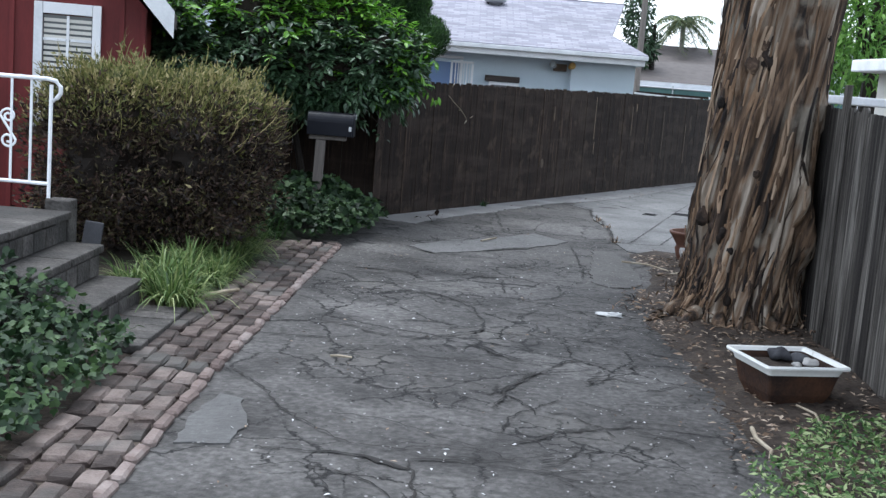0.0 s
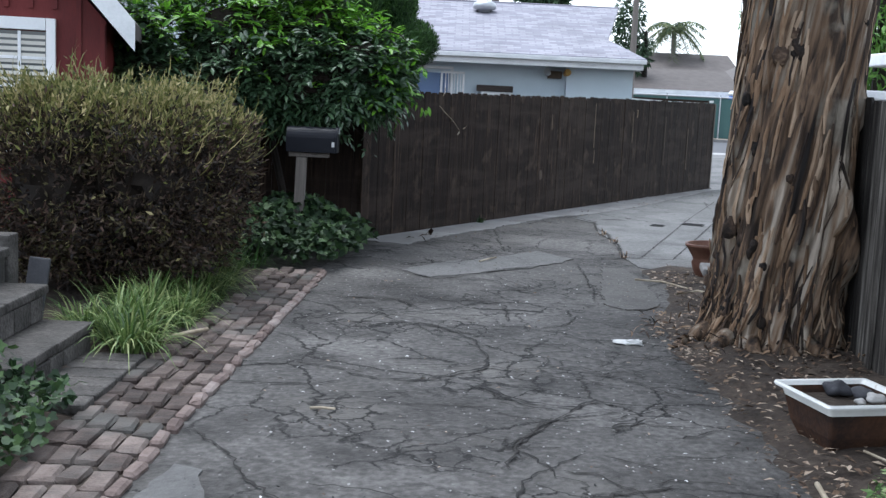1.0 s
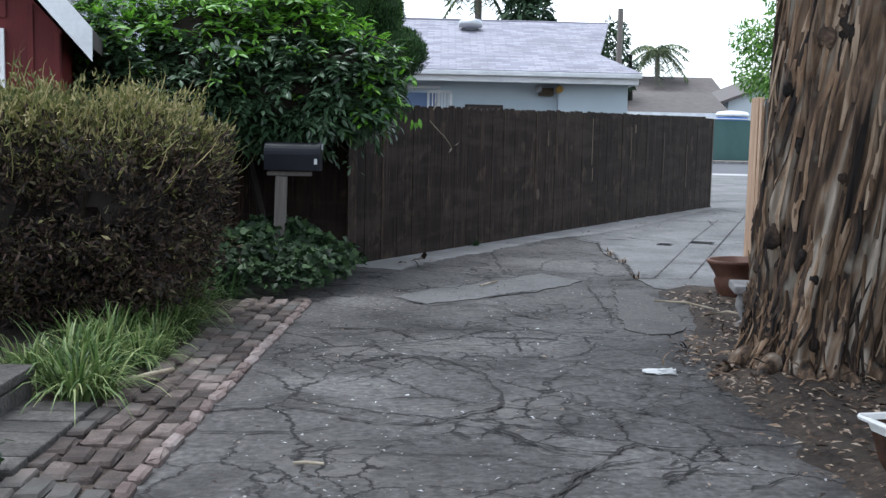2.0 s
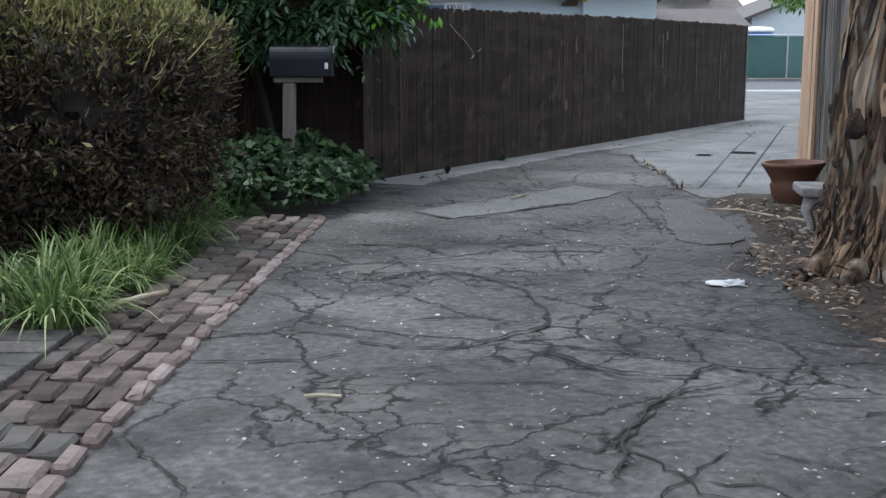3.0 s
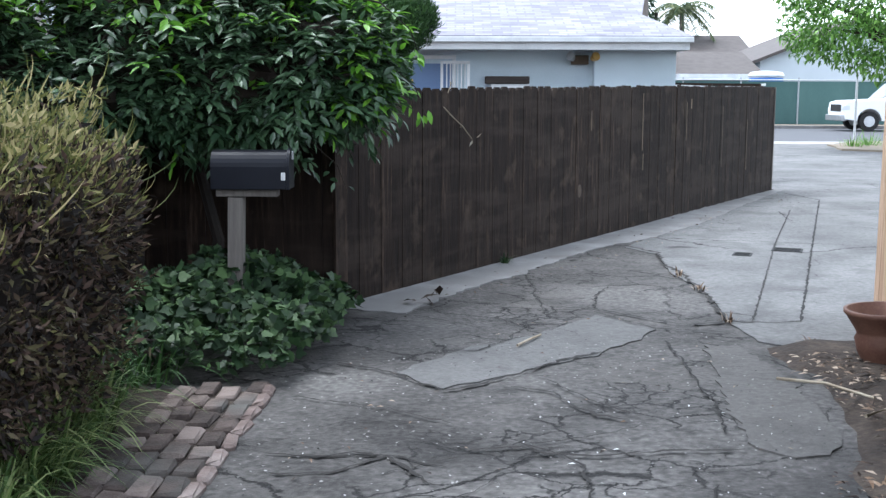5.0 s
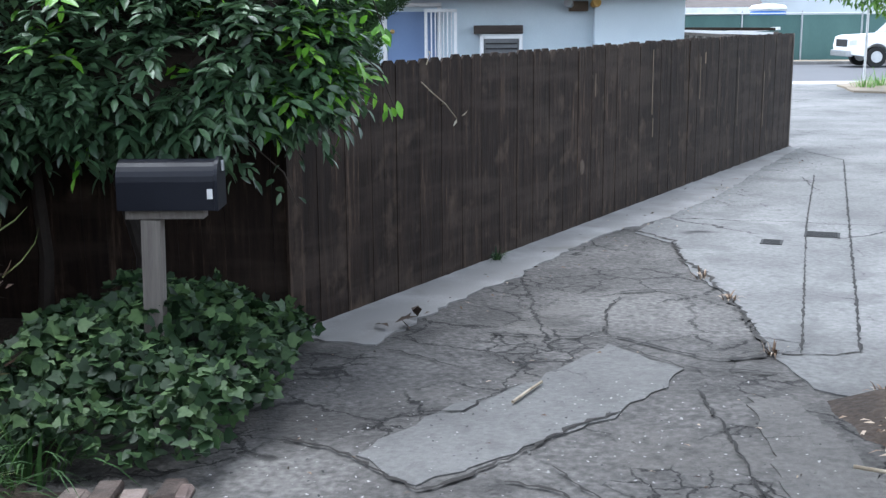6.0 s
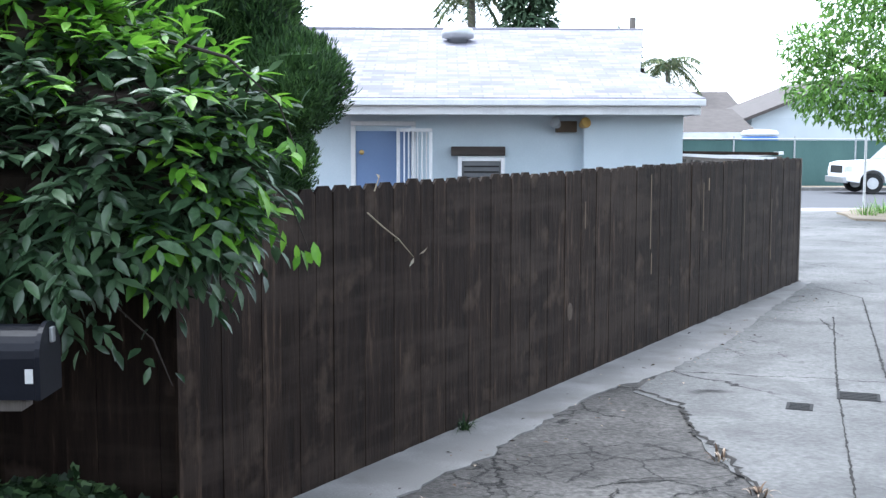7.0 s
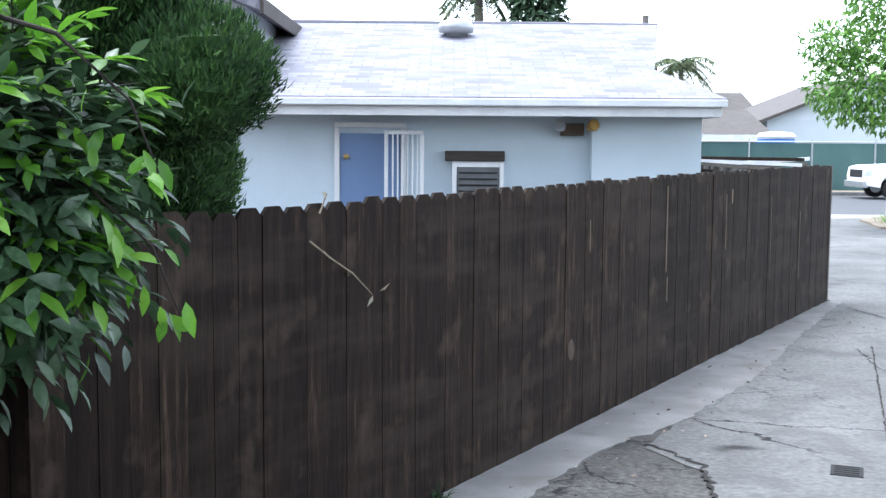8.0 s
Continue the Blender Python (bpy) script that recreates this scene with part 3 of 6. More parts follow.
for i, (w, j, line) in enumerate((
        (0.020, 0.03, ((1.56, 15.5), (1.81, 15.05), (1.73, 14.32), (1.8, 13.77), (1.78, 13.18), (1.76, 12.52), (1.72, 11.9))),
        (0.010, 0.018, ((1.1, 13.3), (1.26, 13.36), (1.56, 13.34), (1.78, 13.43))),
        (0.012, 0.018, ((0.22, 12.33), (0.44, 12.28), (0.69, 12.24), (0.92, 12.24), (1.06, 12.1), (1.22, 11.94), (1.33, 11.82))),
        (0.024, 0.02, ((1.33, 11.82), (1.5, 11.8), (1.72, 11.88))),
        (0.010, 0.018, ((1.72, 11.9), (1.99, 11.85), (2.2, 11.9))),
        (0.011, 0.02, ((0.89, 12.24), (0.9, 12.52), (0.96, 12.83), (1.09, 13.18))),
        (0.009, 0.018, ((-0.36, 12.02), (-0.27, 11.98), (-0.11, 11.82), (0.05, 11.67))),
        (0.0126, 0.006, ((2.18, 11.89), (2.5, 12.83), (3.17, 14.86), (4.95, 20.22), (4.75, 21.2))),
        (0.0098, 0.006, ((1.87, 11.89), (3.08, 15.7), (4.14, 18.82))))):
    crack(line, w, 41 + i, 0.0085, CRACK_DIRT, j)
# broken, alligatored stretch beside the soil
for i in range(60):
    x, y = rng.uniform(0.25, 1.25), rng.uniform(4.4, 8.4)
    a = rng.uniform(-0.35, 0.35)
    pts = [(x, y)]
    for k in range(int(rng.integers(2, 5))):
        a += rng.uniform(-0.9, 0.9)
        pts.append((pts[-1][0] + 0.13 * math.cos(a), pts[-1][1] + 0.13 * math.sin(a)))
    if max(p[0] for p in pts) < 1.4:
        crack(pts, rng.uniform(0.003, 0.0075), 120 + i, 0.0045, CRACK_DIRT)
for i in range(22):
    x, y = rng.uniform(-0.9, 0.3), rng.uniform(3.4, 10.0)
    a = rng.uniform(-0.4, 0.4)
    pts = [(x, y)]
    for k in range(int(rng.integers(2, 5))):
        a += rng.uniform(-0.7, 0.7)
        pts.append((pts[-1][0] + 0.2 * math.cos(a), pts[-1][1] + 0.2 * math.sin(a)))
    crack(pts, 0.0045, 220 + i, 0.0045, CRACK_DIRT)

tagged(part("pavement_patch", slab([(-1.08, 4.5), (-0.86, 4.55), (-0.84, 4.85), (-0.93, 5.2), (-1.05, 5.25), (-1.1, 4.9)], -0.03, 0.004, 0.015, 0.06, 14), PATCH), "small pale cement patch beside the brick path", "patch", kind="structure")


def cover(x, y, w, d, turn):
    t = thing("drain_cover", "small dark metal cover set in the paving", "drain cover", at=(x, y, 0.0045), turn=turn)
    part("plate", boxed(-w / 2, w / 2, -d / 2, d / 2, 0.0, 0.006, bevel=0.002), DARK, t)
    for i in range(5):
        part("rib", boxed(-w / 2 + 0.02, w / 2 - 0.02, -d / 2 + d * (i + 0.4) / 5, -d / 2 + d * (i + 0.6) / 5, 0.0062, 0.009), DARK, t)
    return t


tagged(part("pavement_patch", slab([(1.2, 9.25), (1.32, 9.12), (1.48, 9.15), (1.6, 9.35), (1.66, 9.9), (1.66, 10.6), (1.6, 11.15), (1.4, 11.2), (1.32, 10.5), (1.22, 9.8)], -0.03, 0.0036, 0.022, 0.06, 15), WORN), "dusty pale worn asphalt at the edge of the soil", "patch", kind="structure")

cover(2.57, 14.95, 0.17, 0.2, -20)
cover(3.07, 15.25, 0.28, 0.24, -20)
# beds beside the driveway
def bed(name, x_edge, x_far, y0, y1, side, label):
    def z(x, y):
        s = (x - x_edge) * side - (0.28 * min(1.0, max(0.0, y - 8.5)) if side > 0 else 0.0) - 0.12 * noise.noise(Vector((x, y * 1.3, 3))) - 0.08 * noise.noise(Vector((x * 4, y * 4, 9)))
        return max(-0.035, min(0.05, 0.18 * s)) + 0.02 * noise.noise(Vector((x * 5, y * 5, 1))) * (1 if s > 0.05 else 0.2)
    lo, hi = sorted((x_edge - side * 0.3, x_far))
    V, F = grid(lo, hi, y0, y1, int((hi - lo) / 0.05), int((y1 - y0) / 0.05), z)
    return tagged(new(name, fast_mesh(name, V, F, DIRT, True)), label, "soil bed", kind="structure")


bed("soil_east", 1.5, 3.6, 2.5, 11.15, 1, "dark soil strewn with bark and dry leaves")
bed("soil_west", -1.66, -5.0, 2.5, 12.6, -1, "dark soil of the planted bed")

# street and far side
tagged(part("road", slab([(-80, 38.0), (120, 38.0), (120, 49.5), (-80, 49.5)], -0.1, -0.012), STREET), "grey asphalt street crossing the end of the lane", "road", kind="structure")
tagged(part("pavement_far", slab([(-80, 49.7), (120, 49.7), (120, 52), (-80, 52)], -0.1, 0.08), SAND), "pale dirt verge across the street", "pavement", kind="structure")
tagged(part("kerb_far", slab([(-80, 49.5), (120, 49.5), (120, 49.7), (-80, 49.7)], -0.1, 0.11), CONCRETE), "concrete kerb across the street", "kerb", kind="structure")
tagged(part("verge_near", slab([(9.6, 33.0), (14.5, 30.0), (30, 32), (30, 37.2), (11.5, 37.4), (10.0, 35.5)], -0.05, 0.05, 0.1, 0.4, 8), SAND), "pale dirt verge beside the mouth of the lane", "verge", kind="structure")
tagged(part("pavement_mouth", slab([(-30, 36.6), (40, 36.6), (40, 38.0), (-30, 38.0)], -0.05, 0.006), CONCRETE), "concrete sidewalk along the street", "pavement", kind="structure")

# ---- blue-grey house behind the fence ----
def roof_plane(name, corners, parent, material=SHINGLE, thick=0.05):
    """A roof slope with thickness; UVs run along its eave and up its slope in metres."""
    bm = bmesh.new()
    vs = [bm.verts.new(c) for c in corners]
    f = bm.faces.new(vs)
    bm.normal_update()
    o = Vector(corners[0])
    ax = (Vector(corners[1]) - o).normalized()
    ay = f.normal.cross(ax)
    uvl = bm.loops.layers.uv.new("UVMap")
    down = [bm.verts.new(Vector(c) - Vector((0, 0, thick))) for c in corners]
    n = len(vs)
    bm.faces.new(down[::-1])
    for i in range(n):
        bm.faces.new((vs[i], down[i], down[(i + 1) % n], vs[(i + 1) % n]))
    for face in bm.faces:
        for lp in face.loops:
            d = lp.vert.co - o
            lp[uvl].uv = (d.dot(ax), d.dot(ay))
    return part(name, bm, material, parent)


def blue_house():
    h = thing("house", "single-storey pale blue stucco house with grey shingle roof", "house")
    bm = bmesh.new()
    box(bm, -9.0, 1.9, 21.2, 21.4, -0.04, 2.3)
    part("wall", bm, BLUE_STUCCO, h)
    bm = bmesh.new()
    box(bm, 1.9, 3.06, 20.98, 21.4, -0.04, 2.25)
    box(bm, 2.86, 3.06, 21.4, 27.5, -0.04, 2.25)
    box(bm, -9.0, 3.06, 27.5, 27.7, -0.04, 2.25)
    part("wall", bm, BLUE_STUCCO, h)
    part("fascia", boxed(-2.2, 3.15, 20.48, 20.52, 2.05, 2.2, bevel=0.006), WHITE_PAINT, h, "white fascia board")
    part("fascia", boxed(3.11, 3.15, 20.525, 27.9, 2.05, 2.2), WHITE_PAINT, h)
    part("gutter_edge", boxed(-2.2, 3.19, 20.40, 20.436, 2.15, 2.225, bevel=0.01), WHITE_PAINT, h)
    part("soffit", boxed(-2.2, 3.1, 20.53, 21.2, 2.10, 2.13), WHITE_PAINT, h)
    z = lambda y: 2.24 + (y - 20.44) * 0.2825
    roof_plane("roof", [(-2.3, 20.44, z(20.44)), (3.19, 20.44, z(20.44)), (2.68, 21.75, z(21.75)), (3.2, 24.5, z(24.5)), (-2.3, 24.5, z(24.5))], h)
    roof_plane("roof", [(3.19, 20.46, 2.24), (3.24, 27.9, 2.24), (2.72, 24.6, 2.6), (2.7, 21.8, 2.6)], h)
    roof_plane("roof", [(3.2, 24.55, z(24.5)), (3.0, 28.4, 2.24), (-9, 28.4, 2.24), (-2.3, 24.55, z(24.5))], h)
    part("gable", slab([(2.5, 23.4), (2.6, 23.4), (2.72, 24.4), (2.6, 24.4)], 2.4, 2.9), WHITE_PAINT, h)
    ridge = bmesh.new()
    tube(ridge, [(-2.2, 24.52, z(24.5) + 0.01), (3.2, 24.52, z(24.5) - 0.01)], 0.035, 8)
    part("ridge_cap", ridge, SHINGLE, h)
    # round roof vent
    v = part("roof_vent", lathe([(0.12, 0), (0.13, 0.05), (0.22, 0.07), (0.23, 0.14), (0.2, 0.2), (0.1, 0.235), (0.02, 0.24)], 20), STEEL, h, "round galvanised roof vent", True)
    v.location = (0.46, 23.6, z(23.6) - 0.02)
    # higher wing with gable end
    part("wall", boxed(-12.0, -1.85, 21.45, 24.2, -0.04, 3.3), GREY_STUCCO, h)
    roof_plane("roof", [(-1.62, 21.0, 3.28), (-1.62, 24.5, 3.28), (-6.9, 24.5, 5.2), (-6.9, 21.0, 5.2)], h, thick=0.12)
    roof_plane("roof", [(-6.95, 21.0, 5.2), (-6.95, 24.5, 5.2), (-12.3, 24.5, 3.28), (-12.3, 21.0, 3.28)], h, thick=0.12)
    part("fascia", boxed(-1.615, -1.58, 21.0, 24.5, 3.12, 3.29), BROWN_ROOF, h, "dark eave board")
    bm = bmesh.new()
    g = [bm.verts.new((x, y, z)) for y in (21.45, 24.2) for x, z in ((-1.85, 3.3), (-12.0, 3.3), (-6.92, 5.1))]
    bm.faces.new(g[:3])
    bm.faces.new(g[3:][::-1])
    for i in range(3):
        bm.faces.new((g[i], g[(i + 1) % 3], g[(i + 1) % 3 + 3], g[i + 3]))
    part("gable", bm, GREY_STUCCO, h)
    ch = part("chimney", boxed(-3.95, -3.3, 24.6, 25.2, 3.9, 6.3, bevel=0.01), surf("chimney_brick", [(0.16, 0.06, 0.045), (0.26, 0.11, 0.08)], scale=12, fine=60, bump=0.5), h, "red brick chimney")
    part("flashing", boxed(-4.0, -3.25, 24.56, 25.25, 4.2, 4.42), WHITE_PAINT, ch)
    # door with open white security gate
    d = part("door", boxed(-0.79, -0.14, 21.15, 21.19, 0.0, 1.87, bevel=0.004), BLUE_DOOR, h, "blue painted back door")
    knob = part("door_handle", lathe([(0.012, 0), (0.03, 0.02), (0.03, 0.05), (0.01, 0.06)], 12), surf("brass", [(0.4, 0.28, 0.1), (0.5, 0.36, 0.15)], rough=0.35, metal=0.8, bump=0.02), d, "brass handle")
    knob.matrix_basis = pose(-0.72, 21.15, 1.62, 90)
    for a in ((-0.85, -0.795, 0, 1.93), (-0.135, -0.08, 0, 1.93), (-0.85, -0.08, 1.935, 1.985)):
        part("door_frame", boxed(a[0], a[1], 21.12, 21.198, a[2], a[3], bevel=0.005), WHITE_PAINT, h)
    gate = part("security_gate", boxed(-0.30, -0.26, 20.9, 20.93, 0.05, 1.9, bevel=0.004), WHITE_PAINT, h, "white steel barred security gate standing open")
    part("gate_rail", boxed(-0.255, 0.12, 20.9, 20.93, 1.86, 1.9, bevel=0.004), WHITE_PAINT, gate)
    part("gate_rail", boxed(0.08, 0.12, 20.9, 20.93, 0.05, 1.855, bevel=0.004), WHITE_PAINT, gate)
    part("gate_rail", boxed(-0.255, 0.075, 20.9, 20.93, 0.9, 0.94, bevel=0.004), WHITE_PAINT, gate)
    for i in range(6):
        x = -0.21 + i * 0.052
        part("bar", tube(bmesh.new(), [(x, 20.915, 0.1), (x, 20.915, 1.86)], 0.009, 8), WHITE_PAINT, gate)
    # wall air conditioner under a dark lintel
    part("lintel", boxed(0.34, 0.98, 21.03, 21.198, 1.58, 1.69, bevel=0.012), surf("lintel_wood", [(0.05, 0.04, 0.036), (0.09, 0.075, 0.065)], stretch=(0.5, 5, 5), scale=5, bump=0.4), h, "dark wooden lintel")
    ac = part("air_conditioner", boxed(0.47, 0.92, 20.98, 21.198, 1.0, 1.55, bevel=0.01), surf("ac_face", [(0.10, 0.105, 0.11), (0.16, 0.165, 0.17)], scale=8, bump=0.1), h, "grey window air conditioner in white frame")
    for a in ((0.42, 0.465, 0.95, 1.56), (0.925, 0.97, 0.95, 1.56), (0.42, 0.97, 1.563, 1.575)):
        part("frame", boxed(a[0], a[1], 20.96, 21.198, a[2], a[3], bevel=0.004), WHITE_PAINT, ac)
    part("frame", boxed(0.467, 0.923, 20.965, 20.98, 1.52, 1.56), WHITE_PAINT, ac)
    for i in range(7):
        part("louvre", boxed(0.49, 0.90, 20.968, 20.979, 1.06 + i * 0.065, 1.075 + i * 0.065), DARK, ac)
    # floodlight under the eave
    fl = part("floodlight", boxed(1.58, 1.82, 21.02, 21.198, 1.86, 1.99, bevel=0.01), surf("brown_metal", [(0.07, 0.05, 0.035), (0.12, 0.09, 0.06)], bump=0.1), h, "twin floodlight under the eave")
    for x, m, s in ((1.6, STEEL, -1), (1.86, surf("amber_lens", [(0.45, 0.28, 0.08), (0.55, 0.35, 0.12)], bump=0.02, rough=0.3), 1)):
        c = part("lamp_head", lathe([(0.02, 0), (0.04, 0.03), (0.065, 0.12), (0.06, 0.14), (0.02, 0.145)], 14), m, fl)
        c.matrix_basis = pose(x, 21.02, 1.93, 70, 0, 25 * s)
    return h


blue_house()


# ---- fences ----
def picket_mesh(w, h, t, ear, material):
    bm = bmesh.new()
    prof = [(-w / 2, 0), (w / 2, 0), (w / 2, h - ear), (w / 2 - ear, h), (-w / 2 + ear, h), (-w / 2, h - ear)]
    a = [bm.verts.new((x, -t / 2, z)) for x, z in prof]
    b = [bm.verts.new((x, t / 2, z)) for x, z in prof]
    bm.faces.new(a)
    bm.faces.new(b[::-1])
    for i in range(6):
        bm.faces.new((a[i], b[i], b[(i + 1) % 6], a[(i + 1) % 6]))
    bmesh.ops.recalc_face_normals(bm, faces=bm.faces)
    me = bpy.data.meshes.new("picket")
    bm.to_mesh(me)
    bm.free()
    me.materials.append(material)
    return me


def fence(name, a, b, height, spacing, width, ear, material, label, seed, wobble=0.012, rails=(0.35, 1.25), t=0.018, top=None):
    r = random.Random(seed)
    a, b = Vector(a), Vector(b)
    L = (b - a).length
    d = (b - a).normalized()
    ang = math.degrees(math.atan2(d.y, d.x))
    f = thing(name, label, "fence", at=tuple(a), turn=ang)
    meshes = [picket_mesh(width * k, height * j, t, ear, material) for k, j in ((1, 1), (0.99, 0.996), (1.01, 1.004), (0.985, 0.998))]
    n = int(L / spacing)
    for i in range(n + 1):
        p = new("picket", r.choice(meshes))
        p.parent = f
        dz = top(i / n) if top else 0.0
        p.matrix_basis = pose(i * spacing, (i % 2) * 0.0022 + r.uniform(-0.0008, 0.0008), 0.012 + r.uniform(-wobble, wobble) + dz, r.uniform(-0.1, 0.1), r.uniform(-0.06, 0.06), r.uniform(-0.3, 0.3))
    for z in rails:
        part("rail", boxed(0, L, t + 0.006, t + 0.044, z, z + 0.09), material, f)
    k = max(1, int(L / 2.4))
    for i in range(k + 1):
        x = min(L * i / k, L - 0.09)
        part("post", boxed(x, x + 0.09, t + 0.046, t + 0.136, -0.03, height - 0.06), material, f)
    return f


dark_fence = fence("fence", FENCE_A, FENCE_B, 1.545, 0.14, 0.1385, 0.032, DARK_WOOD, "long dark-stained dog-eared picket fence with scuffed boards", 3, wobble=0.005, top=lambda q: -0.045 * max(0.0, 1 - q / 0.6))
for s, z0, z1, w in ((5.58, 0.84, 1.47, 0.007), (5.61, 0.62, 0.8, 0.005), (4.2, 1.1, 1.3, 0.006), (7.0, 0.9, 1.36, 0.005), (7.16, 1.28, 1.4, 0.012), (8.4, 0.5, 1.3, 0.005), (9.5, 0.4, 1.1, 0.006)):
    part("splinter", boxed(s - w, s + w, -0.0135, -0.0125, z0, z1), SPLIT_WOOD, dark_fence, "pale split edge of a board")
bm = lathe([(0.07, 0.0), (0.066, 0.0025), (0.02, 0.003)], 14)
knot = part("knot", bm, surf("knot_wood", [(0.03, 0.021, 0.015), (0.075, 0.055, 0.04)], scale=14, bump=0.4), dark_fence, "pale scuffed knot")
knot.matrix_basis = pose(3.94, -0.0115, 0.51, 90) @ Matrix.Diagonal((0.7, 0.95, 1, 1))
# thin pale strip: the light on the fence end is put into its colour
end_post = part("end_post", boxed(10.84, 10.87, -0.02, 0.05, 0.0, 1.55), POST_WOOD, dark_fence, "pale strip for the lit end edge of the fence")
fence("fence", (-5.0, 12.75, 0), (-0.95, 12.46, 0), 1.5, 0.14, 0.1385, 0.03, DARK_WOOD, "dark-stained picket fence half hidden behind the bush", 4)
grey_fence = fence("fence", (2.72, 11.58, 0), (2.33, 4.6, 0), 1.58, 0.142, 0.141, 0.03, GREY_WOOD, "weathered grey board fence beside the eucalyptus", 5, wobble=0.03)
part("tall_board", boxed(4.1, 4.24, -0.03, -0.012, 0.0, 1.74, bevel=0.004), GREY_WOOD, grey_fence)
end_board = fence("fence", (2.68, 11.9, 0), (2.69, 11.62, 0), 1.62, 0.075, 0.07, 0.01, CEDAR, "raw orange cedar end boards of the fence", 6, rails=())

# ---- red cabin ----
def red_house():
    h = thing("cabin", "dark red board-and-batten cabin with white trim", "house")
    x1, zc, xm, zp = -2.92, 1.62, -6.2, 5.6
    bm = bmesh.new()
    prof = [(x1, -0.03), (x1, zc + 0.35), (xm, zp), (2 * xm - x1, zc + 0.35), (2 * xm - x1, -0.03)]
    a = [bm.verts.new((x, 10.6, z)) for x, z in prof]
    b = [bm.verts.new((x, 15.5, z)) for x, z in prof]
    bm.faces.new(a)
    bm.faces.new(b[::-1])
    for i in range(5):
        bm.faces.new((a[i], b[i], b[(i + 1) % 5], a[(i + 1) % 5]))
    bmesh.ops.recalc_face_normals(bm, faces=bm.faces)
    part("wall", bm, RED_PAINT, h)
    slope = (zp - zc - 0.35) / (x1 - xm)
    i = 0
    x = x1 - 0.03
    while x > -7.0:
        top = zc + 0.3 + (x1 - x) * slope if x > xm else zp - (xm - x) * slope
        if not -3.96 < x < -3.26:
            part("batten", boxed(x - 0.02, x + 0.02, 10.578, 10.598, 0.0, top), RED_PAINT, h)
        else:
            part("batten", boxed(x - 0.02, x + 0.02, 10.578, 10.598, 2.05, top), RED_PAINT, h)
        x -= 0.19
    # steep roof with white barge boards
    for s in (1, -1):
        e = Vector((xm + s * (x1 - xm + 0.25), 0, 1.83))
        p = Vector((xm, 0, zp + 0.25))
        nrm = Vector((-(p - e).z * 1.0, 0, (p - e).x)).normalized()
        for name, y0, y1, t0, t1, m in (("roof", 10.25, 15.8, 0.0, 0.05, BROWN_ROOF), ("barge_board", 10.2, 10.246, -0.10, 0.06, WHITE_PAINT)):
            bm = bmesh.new()
            q = [e + Vector((0, 0, t0)), p + Vector((0, 0, t0)), p + Vector((0, 0, t1 + 0.08)), e + Vector((0, 0, t1 + 0.08))]
            f0 = [bm.verts.new((c.x, y0, c.z)) for c in q]
            f1 = [bm.verts.new((c.x, y1, c.z)) for c in q]
            bm.faces.new(f0)
            bm.faces.new(f1[::-1])
            for k in range(4):
                bm.faces.new((f0[k], f1[k], f1[(k + 1) % 4], f0[(k + 1) % 4]))
            bmesh.ops.recalc_face_normals(bm, faces=bm.faces)
            part(name, bm, m, h)
    w = part("window", boxed(-3.82, -3.40, 10.585, 10.597, 0.95, 1.86), GLASS, h, "white-framed sash window with blinds")
    for a in ((-3.9, -3.825, 0.85, 1.97), (-3.395, -3.32, 0.85, 1.97), (-3.822, -3.398, 1.87, 1.97), (-3.822, -3.398, 0.85, 0.94)):
        part("frame", boxed(a[0], a[1], 10.54, 10.597, a[2], a[3], bevel=0.006), WHITE_PAINT, w)
    for i in range(17):
        part("blind_slat", boxed(-3.815, -3.405, 10.578, 10.5835, 1.0 + i * 0.05, 1.03 + i * 0.05), CREAM, w)
    part("muntin", boxed(-3.62, -3.595, 10.565, 10.577, 0.95, 1.86), WHITE_PAINT, w)
    for z in (1.18, 1.4, 1.63):
        part("muntin", boxed(-3.82, -3.625, 10.568, 10.577, z, z + 0.025), WHITE_PAINT, w)
        part("muntin", boxed(-3.59, -3.40, 10.568, 10.577, z, z + 0.025), WHITE_PAINT, w)
    h.matrix_basis = Matrix.Translation((-2.67, 10.4, 0)) @ pose(0, 0, 0, 0, 0, 13) @ Matrix.Translation((2.67, -10.4, 0))
    return h


red_house()

# ---- steps, landing and railing ----
def steps():
    s = thing("steps", "worn grey stone-block steps up to a landing", "steps")
    def tread(x0, x1, y0, y1, z0, z1, blocks):
        part("step", boxed(x0, x1 - 0.03, y0 + 0.02, y1 - 0.02, z0, z1 - 0.055), STONE, s)
        w = (y1 - y0) / blocks
        for i in range(blocks):
            b = part("paver", boxed(x0, x1, y0 + i * w + 0.004, y0 + (i + 1) * w - 0.004, z1 - 0.05, z1, bevel=0.012), STONE, s)
            b.location.z = random.uniform(-0.004, 0.004)
    tread(-2.0, -1.6, 5.82, 6.86, -0.03, 0.05, 6)
    tread(-2.32, -1.92, 5.86, 6.98, -0.03, 0.19, 2)
    tread(-2.58, -2.18, 5.82, 7.02, -0.03, 0.375, 2)
    tread(-4.6, -2.42, 5.6, 7.1, -0.03, 0.56, 3)
    for i, (x, z0, z1) in enumerate(((-1.915, 0.0, 0.13), (-2.175, 0.19, 0.32), (-2.415, 0.375, 0.5))):
        y = 5.9
        while y < 6.85:
            w = random.uniform(0.16, 0.24)
            part("block", boxed(x - 0.05, x - 0.01, y, min(y + w - 0.01, 6.94), z0 + 0.005, z1, bevel=0.008), STONE, s)
            y += w
    return s


